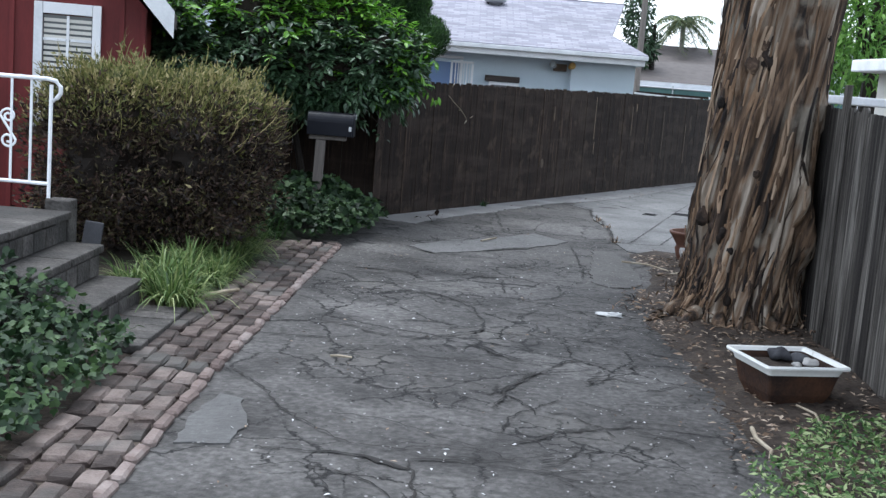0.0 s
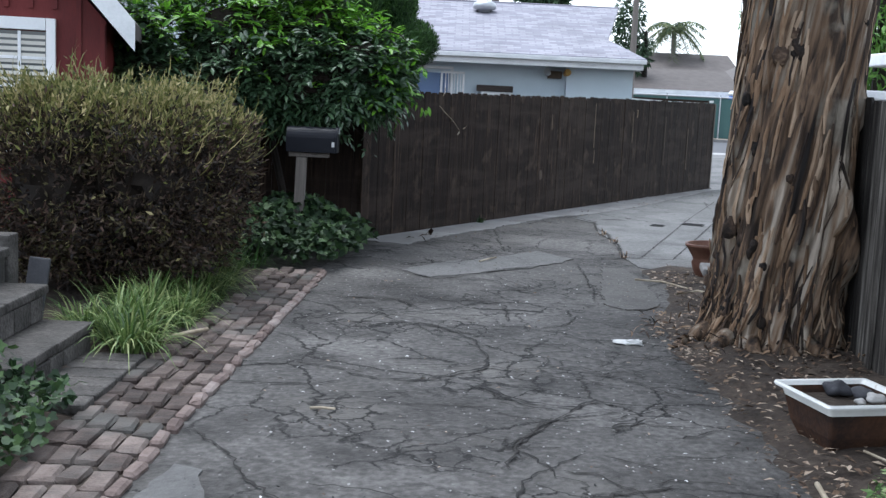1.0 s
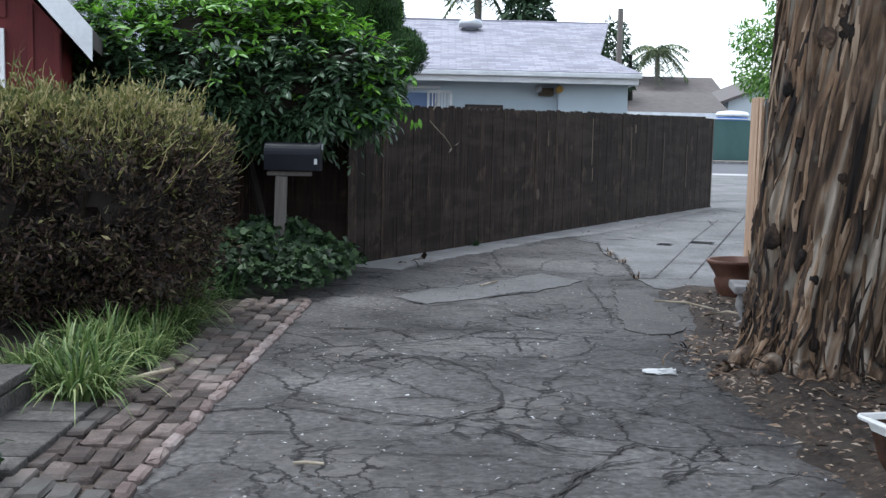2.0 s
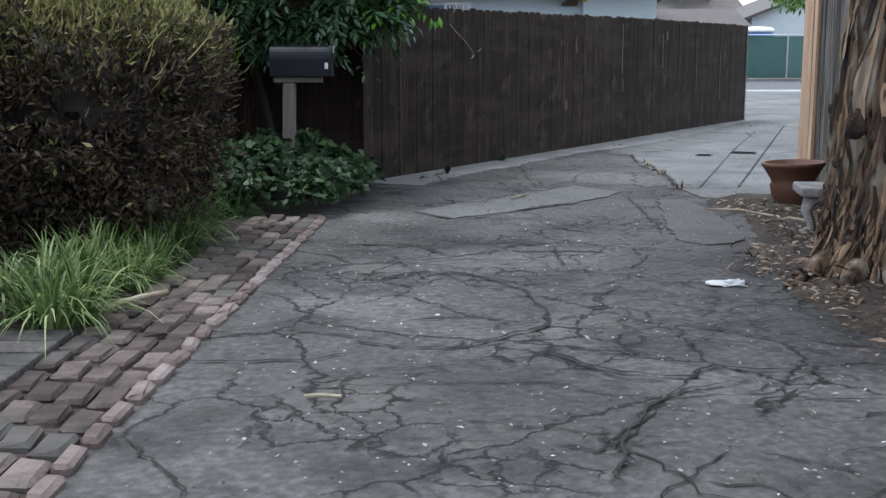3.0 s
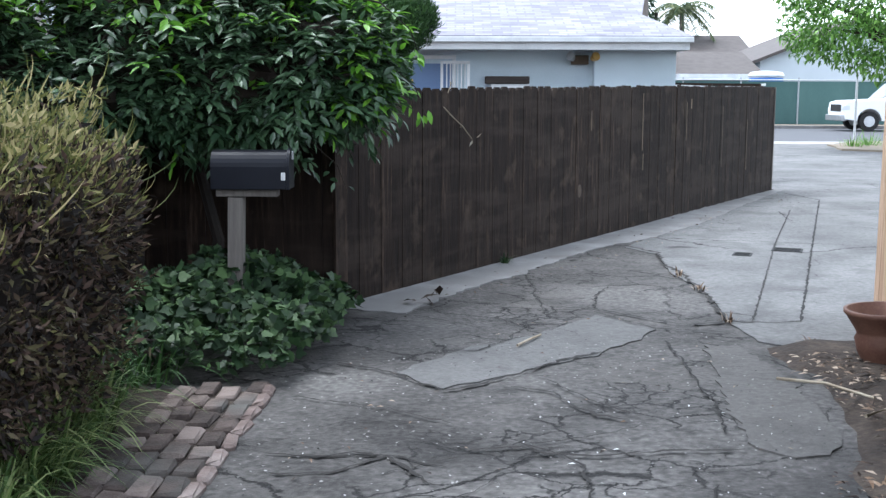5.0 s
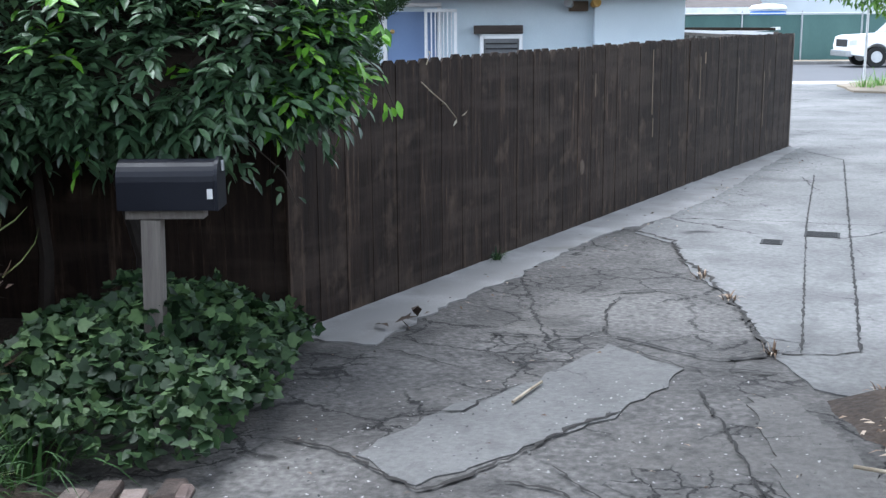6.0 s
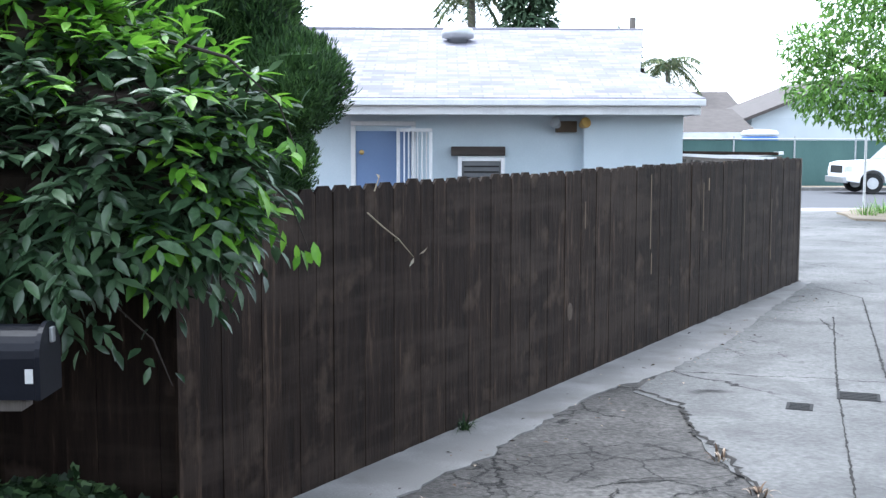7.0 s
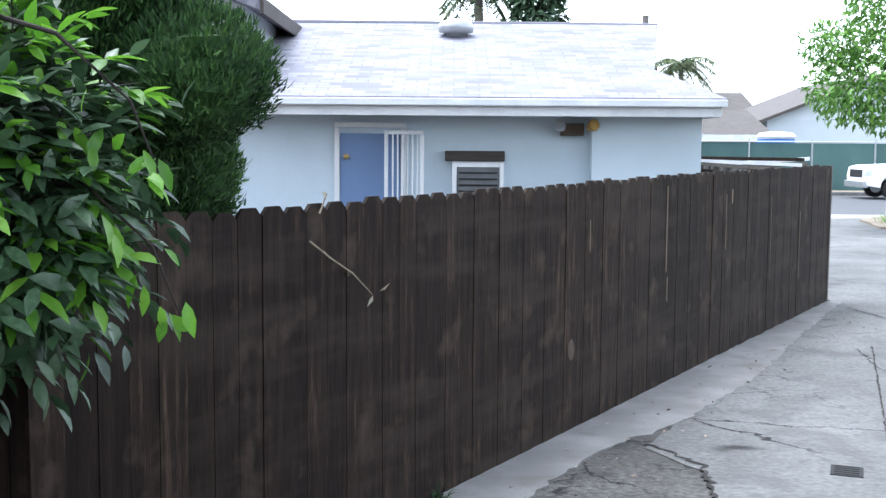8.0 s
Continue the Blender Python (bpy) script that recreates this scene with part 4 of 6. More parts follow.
steps()
pillar = thing("newel_block", "small grey stone block at the corner of the landing", "stone block")
part("block", boxed(-2.6, -2.44, 7.1, 7.26, -0.03, 0.62, bevel=0.012), STONE, pillar)
# dark upright slab, added where a gap by the landing lies in shade
slabs = thing("gap_slab", "dark slab standing in for the shaded gap beside the steps", "stone slab", at=(-2.42, 7.36, 0.0))
sb = part("slab", boxed(-0.06, 0.06, -0.02, 0.02, 0.0, 0.46, bevel=0.01), DARK_ROCK, slabs)
sb.matrix_basis = pose(0, 0, 0.0, -10, 6, 8)


def railing():
    r = thing("railing", "white wrought-iron railing with scrollwork", "railing", at=(-2.6, 7.17, 0.62))
    tp = [(0.0, 0, 0.0), (0.0, 0, 0.72)]
    part("post", tube(bmesh.new(), tp, 0.012, 10), WHITE_PAINT, r)
    top = [(-2.0, 0, 0.76), (-0.02, 0, 0.755), (0.03, 0, 0.745), (0.06, 0, 0.71), (0.06, 0, 0.67), (0.035, 0, 0.635), (0.01, 0, 0.62)]
    part("top_rail", tube(bmesh.new(), top, 0.014, 10), WHITE_PAINT, r)
    part("bottom_rail", tube(bmesh.new(), [(-2.0, 0, 0.11), (0, 0, 0.09)], 0.012, 8), WHITE_PAINT, r)
    for i in range(1, 15):
        part("baluster", tube(bmesh.new(), [(-0.125 * i, 0, 0.1), (-0.125 * i, 0, 0.755)], 0.009, 8), WHITE_PAINT, r)
    for cx in (-0.27, -0.94):
        half = []
        for k in range(22):
            u = k / 21
            th = math.pi - (1 - u) * 2.7 * math.pi
            half.append(((0.012 + 0.038 * u) * math.cos(th), 0.075 + (0.012 + 0.038 * u) * math.sin(th)))
        pts = [(cx + x, 0, 0.43 + z) for x, z in half] + [(cx - x, 0, 0.43 - z) for x, z in half[::-1]]
        part("scroll", tube(bmesh.new(), pts, 0.008, 6), WHITE_PAINT, r)
    return r


railing()


# ---- mailbox ----
def mailbox():
    m = thing("mailbox", "black steel mailbox on a grey wooden post", "mailbox", at=(-1.40, 11.2, 0.0))
    post = part("post", boxed(-0.045, 0.045, -0.045, 0.045, -0.03, 0.88, bevel=0.005), POST_WOOD, m, "weathered wooden post")
    post.rotation_euler = (0, radians(1.5), 0)
    part("arm", boxed(-0.09, 0.27, -0.05, 0.05, 0.885, 0.925, bevel=0.005), POST_WOOD, m)
    prof = [(-0.095, 0), (0.095, 0), (0.095, 0.13)] + [(0.095 * math.cos(a), 0.13 + 0.095 * math.sin(a)) for a in [math.pi * k / 12 for k in range(1, 12)]] + [(-0.095, 0.13)]
    def arch(x0, x1, grow, name, parent, material=BLACK_METAL, label=""):
        bm = bmesh.new()
        a = [bm.verts.new((x0, y * grow, 0.932 + z * grow)) for y, z in prof]
        b = [bm.verts.new((x1, y * grow, 0.932 + z * grow)) for y, z in prof]
        bm.faces.new(a[::-1])
        bm.faces.new(b)
        for i in range(len(prof)):
            j = (i + 1) % len(prof)
            bm.faces.new((a[i], a[j], b[j], b[i]))
        bmesh.ops.recalc_face_normals(bm, faces=bm.faces)
        return part(name, bm, material, parent, label)
    arch(-0.11, 0.33, 1.0, "body", m)
    d = arch(0.332, 0.348, 1.05, "door", m)
    part("handle", boxed(0.349, 0.362, -0.015, 0.015, 1.10, 1.15, bevel=0.004), STEEL, d)
    part("sticker", boxed(0.30, 0.325, -0.0985, -0.096, 0.985, 1.03), PAPER, m, "small pale sticker")
    part("flag", boxed(0.1, 0.115, 0.097, 0.102, 1.0, 1.14), RUST, m)
    return m


mailbox()

# ---- eucalyptus ----
def eucalyptus():
    t = thing("eucalyptus_tree", "large eucalyptus with peeling brown and grey bark", "tree", at=(2.1, 8.12, 0.0))
    seg, rows = 200, 200
    def centre(z):
        return 0.0 + 0.012 * z + 0.05 * math.sin(z * 0.5), 0.02 * z
    def radius(z, a):
        r = 0.375 + 0.02 * math.sin(z * 2) + 0.10 * math.exp(-((z - 2.9) / 0.8) ** 2) * max(0, math.cos(a - 0.2)) - 0.012 * max(0, z - 3)
        flare = math.exp(-z / 0.22)
        r += flare * (0.10 + 0.10 * noise.noise(Vector((math.cos(a) * 2.5, math.sin(a) * 2.5, z * 2))) + 0.07 * noise.noise(Vector((math.cos(a) * 7, math.sin(a) * 7, z * 6))))
        p = Vector((math.cos(a), math.sin(a), z * 0.35))
        tw = a - 0.3 * z
        r += 0.045 * noise.noise(Vector((math.cos(tw) * 3.2, math.sin(tw) * 3.2, z * 0.6)))
        ridg = abs(noise.noise(Vector((math.cos(tw) * 7, math.sin(tw) * 7, z * 0.8))))
        r += 0.075 * ridg - 0.02
        b = noise.noise(Vector((math.cos(a) * 2.2 + 5, math.sin(a) * 2.2, z * 1.6)))
        r += 0.24 * max(0, b - 0.3) + 0.024 * noise.noise(Vector((math.cos(tw) * 16, math.sin(tw) * 16, z * 2.2))) + 0.05 * math.exp(-z / 0.35) * noise.noise(Vector((math.cos(a) * 9, math.sin(a) * 9, z * 7)))
        return r
    V = []
    zs = [-0.06 + 7.6 * (i / (rows - 1)) ** 1.5 for i in range(rows)]
    for z in zs:
        cx, cy = centre(z)
        for k in range(seg):
            a = 2 * math.pi * k / seg
            r = radius(z, a)
            V.append((cx + r * math.cos(a), cy + r * math.sin(a), z))
    F = [(i * seg + k, i * seg + (k + 1) % seg, (i + 1) * seg + (k + 1) % seg, (i + 1) * seg + k) for i in range(rows - 1) for k in range(seg)]
    tr = new("trunk", fast_mesh("trunk", V, F, BARK, True))
    tr.parent = t
    # peeling ribbons of bark
    bm = bmesh.new()
    r = random.Random(5)
    for i in range(420):
        low = i > 210
        a, z, L = r.gauss(3.35, 0.5) if i % 2 else r.uniform(2.4, 5.9), r.uniform(0.02, 0.45) if low else r.uniform(0.3, 3.4), r.uniform(0.12, 0.4) if low else r.uniform(0.2, 0.75)
        w = r.uniform(0.006, 0.014 if low else 0.022)
        peel = r.uniform(0.0, 0.035) if low else r.uniform(0.0, 0.025)
        rowsv = []
        for k in range(5):
            q = k / 4
            zz = z + L * (q - 0.5)
            if zz < 0.0:
                zz = 0.0
            aa = a + 0.3 * (zz - z) + 0.05 * math.sin(q * 3 + i)
            rr = radius(zz, aa) + 0.004 + peel * (abs(q - 0.5) * 2) ** 2 * (1 if q < 0.5 else 0.4)
            cx, cy = centre(zz)
            dw = w / rr * (0.5 if k in (0, 4) else 1)
            rowsv.append([bm.verts.new((cx + (rr + dr) * math.cos(aa + s * dw), cy + (rr + dr) * math.sin(aa + s * dw), zz)) for s, dr in ((-1, 0), (0, 0.004), (1, -0.002))])
        for p, q in zip(rowsv, rowsv[1:]):
            for k in range(2):
                bm.faces.new((p[k], p[k + 1], q[k + 1], q[k]))
    tagged(part("loose_bark", bm, BARK_STRIP, t, "loose peeling bark ribbons"), kind="stuff")
    # burls
    for i in range(30):
        a, z = r.gauss(3.7, 0.55), 2.2 * r.random() ** 1.5 + 0.02
        s = r.uniform(0.02, 0.05) if z > 0.35 else r.uniform(0.025, 0.055)
        bm = bmesh.new()
        bmesh.ops.create_icosphere(bm, subdivisions=3, radius=s)
        for v in bm.verts:
            v.co *= 1 + 0.6 * noise.noise(v.co * 22 + Vector((i, 0, 0))) + 0.25 * noise.noise(v.co * 60 + Vector((0, i, 0)))
            v.co.z *= 1.5
        cx, cy = centre(z)
        rr = radius(z, a) - s * 0.55
        o = part("burl", bm, KNOB_BARK, t, smooth=True)
        o.location = (cx + rr * math.cos(a), cy + rr * math.sin(a), z)
    # surface roots
    for a, L in ((4.6, 0.22), (3.2, 0.34), (3.75, 0.42), (4.15, 0.2), (5.0, 0.3)):
        pts = [((0.42 + L * q) * math.cos(a + 0.3 * q), (0.42 + L * q) * math.sin(a + 0.3 * q), 0.09 * (1 - q) ** 1.5 - 0.01 * q) for q in (0, 0.25, 0.5, 0.75, 1)]
        part("root", tube(bmesh.new(), pts, [0.06, 0.05, 0.035, 0.022, 0.01], 10), BARK, t, smooth=True)
    # limbs and high crown, out of view, spread and thickened to shade the lane
    tips = []
    for i in range(9):
        a, z = i * 2.4, 5.2 + 0.27 * i
        pts = [(centre(z)[0] + q * 4.2 * math.cos(a) * (1 - 0.2 * q), q * 4.2 * math.sin(a), z + 2.6 * q - 0.5 * q * q) for q in (0, 0.3, 0.6, 1.0)]
        part("limb", tube(bmesh.new(), pts, [0.16, 0.11, 0.07, 0.03], 8), BARK, t)
        tips += pts[1:]
    lobes = [(x, y, z + 0.3, 1.5, 1.5, 0.8) for x, y, z in tips]
    p, d = blob_points(lobes, 26000, 0.7)
    along = unit(d * 0.5 + np.array([0, 0, -1.0]) + rng.normal(size=p.shape) * 0.3)
    scatter("crown", BROAD, p, along, unit(rng.normal(size=p.shape)), rng.uniform(0.24, 0.38, len(p)), surf("gum_leaf", [(0.03, 0.06, 0.03), (0.08, 0.12, 0.06)], island=0.3, bump=0.0, translucent=0.2), t)
    return t


eucalyptus()


# ---- bushes ----
def laurel():
    lobes = [(-2.0, 12.05, 1.85, 1.25, 0.62, 0.72), (-1.0, 11.85, 1.70, 0.60, 0.5, 0.5), (-1.35, 12.0, 2.05, 0.5, 0.45, 0.5), (-3.4, 12.0, 1.75, 1.1, 0.7, 0.78), (-1.5, 11.75, 1.55, 0.8, 0.4, 0.42), (-2.6, 11.7, 1.5, 0.9, 0.5, 0.5), (-0.7, 11.75, 1.62, 0.24, 0.22, 0.3)]
    b = thing("laurel_bush", "large glossy-leaved evergreen bush leaning over the fence", "bush")
    for i, (x, y) in enumerate(((-1.75, 12.2), (-2.3, 12.25), (-2.9, 12.15))):
        pts = [(x, y, -0.02), (x + 0.06, y - 0.05, 0.5), (x - 0.05 + 0.1 * i, y - 0.1, 1.0), (x + 0.1, y - 0.12, 1.7)]
        part("stem", tube(bmesh.new(), pts, [0.05, 0.04, 0.035, 0.02], 8), TWIG, b)
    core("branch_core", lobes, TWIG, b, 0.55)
    c, d = blob_points(lobes, 3600, 0.42, 2.0, 0.42, 2.8)
    c = c - d * 0.15
    k = 8
    stem = unit(d * 0.9 + rng.normal(size=c.shape) * 0.45 + np.array([0.1, -0.15, -0.1]))
    reach = rng.uniform(0.10, 0.27, len(c))
    q = np.tile(np.linspace(0.15, 1.0, k), len(c))
    out, L = np.repeat(stem, k, 0), np.repeat(reach, k)
    pos = np.repeat(c, k, 0) + out * (L * q)[:, None] - np.array([0, 0, 1.0]) * (0.3 * L * q * q)[:, None]
    side = unit(np.cross(out, np.array([0, 0, 1.0]))) * np.where(np.arange(len(q)) % 2, 1.0, -1.0)[:, None]
    side[k - 1::k] *= 0.1
    along = unit(out * 0.6 + side * 0.8 + np.array([0, 0, -0.22]) + rng.normal(size=out.shape) * 0.28)
    face = unit(np.array([0, 0, 1.0]) + out * 0.25 + rng.normal(size=out.shape) * 0.3)
    fresh = ((c[:, 2] > 1.82 + 0.35 * rng.random(len(c))) & (d[:, 2] > 0.1)) | (rng.random(len(c)) < 0.015) | ((c[:, 0] > -0.85) & (c[:, 2] > 1.5) & (rng.random(len(c)) < 0.25))
    young = np.repeat(fresh, k) & (q > 0.45)
    size = rng.uniform(0.075, 0.125, len(pos)) * np.where(q > 0.9, 0.85, 1.0)
    scatter("twig", NEEDLE, c - stem * 0.1, stem, unit(rng.normal(size=c.shape)), reach + 0.08, TWIG, b, width=0.007)
    single = np.zeros(len(pos), bool)
    single[np.argsort(pos[:, 1] - 1.2 * pos[:, 0])[:260]] = True
    single &= ~young
    one = fast_mesh("leaf", OVAL[0], OVAL[1], LAUREL)
    for i in np.flatnonzero(single):
        y = Vector(along[i])
        x = y.cross(Vector(face[i])).normalized()
        o = new("leaf", one)
        o.parent = b
        o.matrix_basis = Matrix.Translation(Vector(pos[i])) @ Matrix((x, y, x.cross(y))).transposed().to_4x4() @ Matrix.Scale(float(size[i]), 4)
    rest = ~young & ~single
    scatter("crown", OVAL, pos[rest], along[rest], face[rest], size[rest], LAUREL, b, "dark glossy leaves")
    scatter("young_leaves", OVAL, pos[young], along[young], face[young], size[young], YOUNG, b, "bright yellow-green new leaves")
    # a drooping spray at the end
    for j, (x, y, z) in enumerate(((-0.9, 11.6, 1.12), (-0.42, 11.68, 1.6), (-0.45, 11.62, 1.95))):
        pts = [(x - 0.35, y + 0.1, z + 0.15), (x - 0.1, y, z + 0.08), (x + 0.08, y - 0.02, z - 0.08), (x + 0.14, y, z - 0.25)]
        part("twig", tube(bmesh.new(), pts, [0.008, 0.006, 0.004, 0.002], 6), TWIG, b)
        n = 22
        q = rng.random(n)
        pp = np.array([[pts[0][i] + (pts[3][i] - pts[0][i]) * v for i in range(3)] for v in q]) + rng.normal(size=(n, 3)) * 0.03
        al = unit(np.array([0.4, -0.2, -0.7]) + rng.normal(size=(n, 3)) * 0.6)
        scatter("leaf_spray", OVAL, pp, al, unit(np.array([0.2, -0.6, 0.8]) + rng.normal(size=(n, 3)) * 0.3), rng.uniform(0.06, 0.095, n), LAUREL if j < 1 else YOUNG, b)
    return b


laurel()


def cypress():
    b = thing("cypress", "dense rounded green cypress behind the fence", "tree")
    lobes = [(-1.05, 13.3, 1.3, 0.52, 0.5, 1.2), (-1.15, 13.2, 2.4, 0.65, 0.55, 1.1), (-1.35, 13.2, 3.3, 0.46, 0.42, 0.8), (-0.5, 12.9, 2.0, 0.27, 0.3, 0.24), (-0.62, 13.0, 2.38, 0.16, 0.25, 0.25), (-0.68, 13.35, 1.65, 0.25, 0.25, 0.28), (-0.88, 13.1, 2.9, 0.28, 0.3, 0.4), (-1.5, 13.3, 2.2, 0.4, 0.4, 0.6)]
    part("trunk", tube(bmesh.new(), [(-1.1, 13.25, -0.04), (-1.1, 13.2, 3.4)], [0.12, 0.04], 10), TWIG, b)
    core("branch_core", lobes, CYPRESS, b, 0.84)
    p, d = blob_points(lobes, 150000, 0.2, 2.0, 0.22, 6.0)
    along = unit(d * 0.7 + np.array([0, 0, 0.9]) + rng.normal(size=p.shape) * 0.35)
    scatter("crown", NEEDLE, p, along, unit(d + rng.normal(size=p.shape) * 0.6), rng.uniform(0.02, 0.042, len(p)), CYPRESS, b, width=rng.uniform(0.005, 0.010, len(p)))
    return b


cypress()


def dry_shrub():
    b = thing("clipped_shrub", "clipped twiggy shrub turning brown and straw-coloured", "shrub")
    lobes = [(-2.4, 9.1, 0.85, 0.78, 0.9, 0.62), (-2.08, 8.95, 0.80, 0.60, 0.75, 0.55), (-2.72, 8.75, 0.78, 0.50, 0.72, 0.64), (-2.35, 9.0, 0.45, 0.68, 0.75, 0.42), (-1.75, 9.1, 1.0, 0.3, 0.4, 0.3), (-2.55, 8.5, 1.15, 0.4, 0.35, 0.28)]
    for i in range(6):
        a = i * 1.05
        pts = [(-2.45 + 0.1 * math.cos(a), 8.95 + 0.1 * math.sin(a), -0.03), (-2.45 + 0.3 * math.cos(a), 8.95 + 0.3 * math.sin(a), 0.4), (-2.45 + 0.6 * math.cos(a), 8.95 + 0.55 * math.sin(a), 0.9)]
        part("stem", tube(bmesh.new(), pts, [0.03, 0.022, 0.01], 6), TWIG, b)
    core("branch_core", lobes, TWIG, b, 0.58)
    p, d = blob_points(lobes, 60000, 0.40, 3.3, 0.36, 5.5)
    keep = p[:, 2] > 0.12
    p, d = p[keep], d[keep]
    along = unit(d + np.array([0, 0, 0.5]) + rng.normal(size=p.shape) * 0.7)
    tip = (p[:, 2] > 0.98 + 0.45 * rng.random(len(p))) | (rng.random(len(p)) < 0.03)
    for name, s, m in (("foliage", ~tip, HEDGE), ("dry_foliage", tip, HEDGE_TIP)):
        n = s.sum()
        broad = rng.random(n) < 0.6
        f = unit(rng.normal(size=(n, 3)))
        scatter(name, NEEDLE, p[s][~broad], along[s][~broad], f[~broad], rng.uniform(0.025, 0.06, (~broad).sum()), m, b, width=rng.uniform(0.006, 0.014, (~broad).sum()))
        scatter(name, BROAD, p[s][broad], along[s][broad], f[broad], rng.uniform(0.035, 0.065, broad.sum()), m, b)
    q, e = blob_points(lobes, 1000, 0.05, 3.3, 0.36, 5.5)
    s = q[:, 2] > 0.9
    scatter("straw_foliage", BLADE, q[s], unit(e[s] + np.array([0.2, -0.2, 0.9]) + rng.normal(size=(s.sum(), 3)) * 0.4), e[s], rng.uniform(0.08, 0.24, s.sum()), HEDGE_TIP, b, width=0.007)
    return b


dry_shrub()


def grass_clump(x, y, n, length, name="grass_clump", material=GRASS, spread=0.1):
    a = rng.uniform(0, 2 * np.pi, n)
    d = np.stack([np.cos(a), np.sin(a), np.zeros(n)], 1)
    lean = rng.uniform(0.3, 1.15, (n, 1))
    p = np.array([x, y, 0.0]) + d * rng.uniform(0, spread, (n, 1))
    V, F = [], []
    L = length * rng.uniform(0.6, 1.15, n)
    for i in range(n):
        side = np.array([-d[i, 1], d[i, 0], 0]) * rng.uniform(0.004, 0.0105)
        o = len(V)
        for k in range(6):
            q = k / 5
            c = p[i] + d[i] * L[i] * lean[i] * q ** 1.4 * 0.9 + np.array([0, 0, L[i] * (q * (1.15 - 0.3 * lean[i, 0]) - lean[i, 0] * 0.75 * q ** 2.6)])
            w = (1 - 0.9 * q ** 2)
            V += [c - side * w, c + side * w]
        F += [(o + 2 * k, o + 2 * k + 1, o + 2 * k + 3, o + 2 * k + 2) for k in range(5)]
    ob = new(name, fast_mesh(name, V, F, material))
    return ob


for i in range(38):
    y = 7.02 + 2.6 * (i / 37) + rng.uniform(-0.06, 0.06)
    x = -1.66 - (0.6 if y < 8.2 else 0.3) * rng.random()
    g = grass_clump(x, y, 74, rng.uniform(0.28, 0.46))
    tagged(g, "tuft of long arching green grass beside the brick path", "grass", "grass tufts", "stuff")


def ivy(name, x0, x1, y0, y1, n, height, label, leaf=LOBED, size=(0.05, 0.1), material=IVY, shape=None):
    x, y = rng.uniform(x0, x1, n * 2), rng.uniform(y0, y1, n * 2)
    if shape:
        k = np.array([shape(a, b) for a, b in zip(x, y)])
        x, y = x[k][:n], y[k][:n]
    h = np.array([height(a, b) for a, b in zip(x[:n], y[:n])])
    m = len(h)
    z = h * (1 - 0.6 * rng.random(m) ** 2)
    p = np.stack([x[:m], y[:m], z + 0.02], 1)
    along = unit(rng.normal(size=(m, 3)) * np.array([1, 1, 0.4]) + np.array([0, -0.3, -0.1]))
    face = unit(np.array([0.1, -0.5, 1.0]) + rng.normal(size=(m, 3)) * 0.65)
    s = rng.uniform(size[0], size[1], m)
    b = thing(name, label, "ground cover", kind="stuff")
    scatter("leaves", leaf, p, along, face, s, material, b)
    return b


ivy("ivy", -2.3, -0.72, 10.25, 12.3, 5200, lambda x, y: max(0.05, 0.13 + 0.32 * max(0, 1 - ((x + 1.5) / 0.75) ** 2) * max(0, 1 - ((y - 11.35) / 1.1) ** 2) + 0.16 * noise.noise(Vector((x * 3.5, y * 3.5, 0)))),
    "mound of dark green ivy round the mailbox post", size=(0.04, 0.085), shape=lambda x, y: x < -0.8 - 0.25 * max(0, (10.9 - y)) + 0.1 * noise.noise(Vector((x * 4, y * 4, 2))))
ivy("ivy", -3.6, -1.5, 2.4, 5.85, 12000, lambda x, y: 0.12 + min(0.32, max(0, -1.6 - x) * 0.45) + 0.1 * noise.noise(Vector((x * 3, y * 3, 5))), "dense dark green ivy beside the stone steps", size=(0.03, 0.06), shape=lambda x, y: x < -1.6 + 0.1 * noise.noise(Vector((x * 3, y * 4, 7))))
ivy("weeds", 1.2, 2.6, 3.2, 5.4, 5200, lambda x, y: 0.05 + 0.12 * max(0, x - 1.5), "low green weeds at the foot of the fence", leaf=BROAD, size=(0.025, 0.055), material=surf("weed_leaf", [(0.03, 0.07, 0.018), (0.10, 0.18, 0.05), (0.32, 0.38, 0.18)], bump=0.0, rough=0.5, island=0.35, translucent=0.2), shape=lambda x, y: x > 1.3 + 0.5 * (y - 4.4) + 0.18 * noise.noise(Vector((x * 4, y * 4, 1))))
g = grass_clump(-1.75, 9.6, 40, 0.5)
tagged(g, "sparse tall grass stalks at the foot of the shrub", "grass", kind="stuff")
for x, y, n in ((-1.85, 10.0, 90), (-1.7, 10.3, 70), (-2.0, 10.5, 90)):
    tagged(grass_clump(x, y, n, 0.36, material=CYPRESS, spread=0.2), "soft dark green fennel-like plant", "plant", kind="stuff")

fw = FENCE_A + U * 2.3 + N * 0.06
tagged(grass_clump(fw.x, fw.y, 22, 0.14, name="weed_tuft", material=IVY, spread=0.05), "small green weed at the foot of the dark fence", "weed", "weeds", "stuff")
for x, y in ((1.78, 13.1), (1.74, 13.7), (2.05, 11.2), (1.72, 11.9)):
    tagged(grass_clump(x, y, 14, 0.09, name="weed_tuft", material=LITTER, spread=0.05), "small dry weed in a crack of the paving", "weed", "weeds", "stuff")

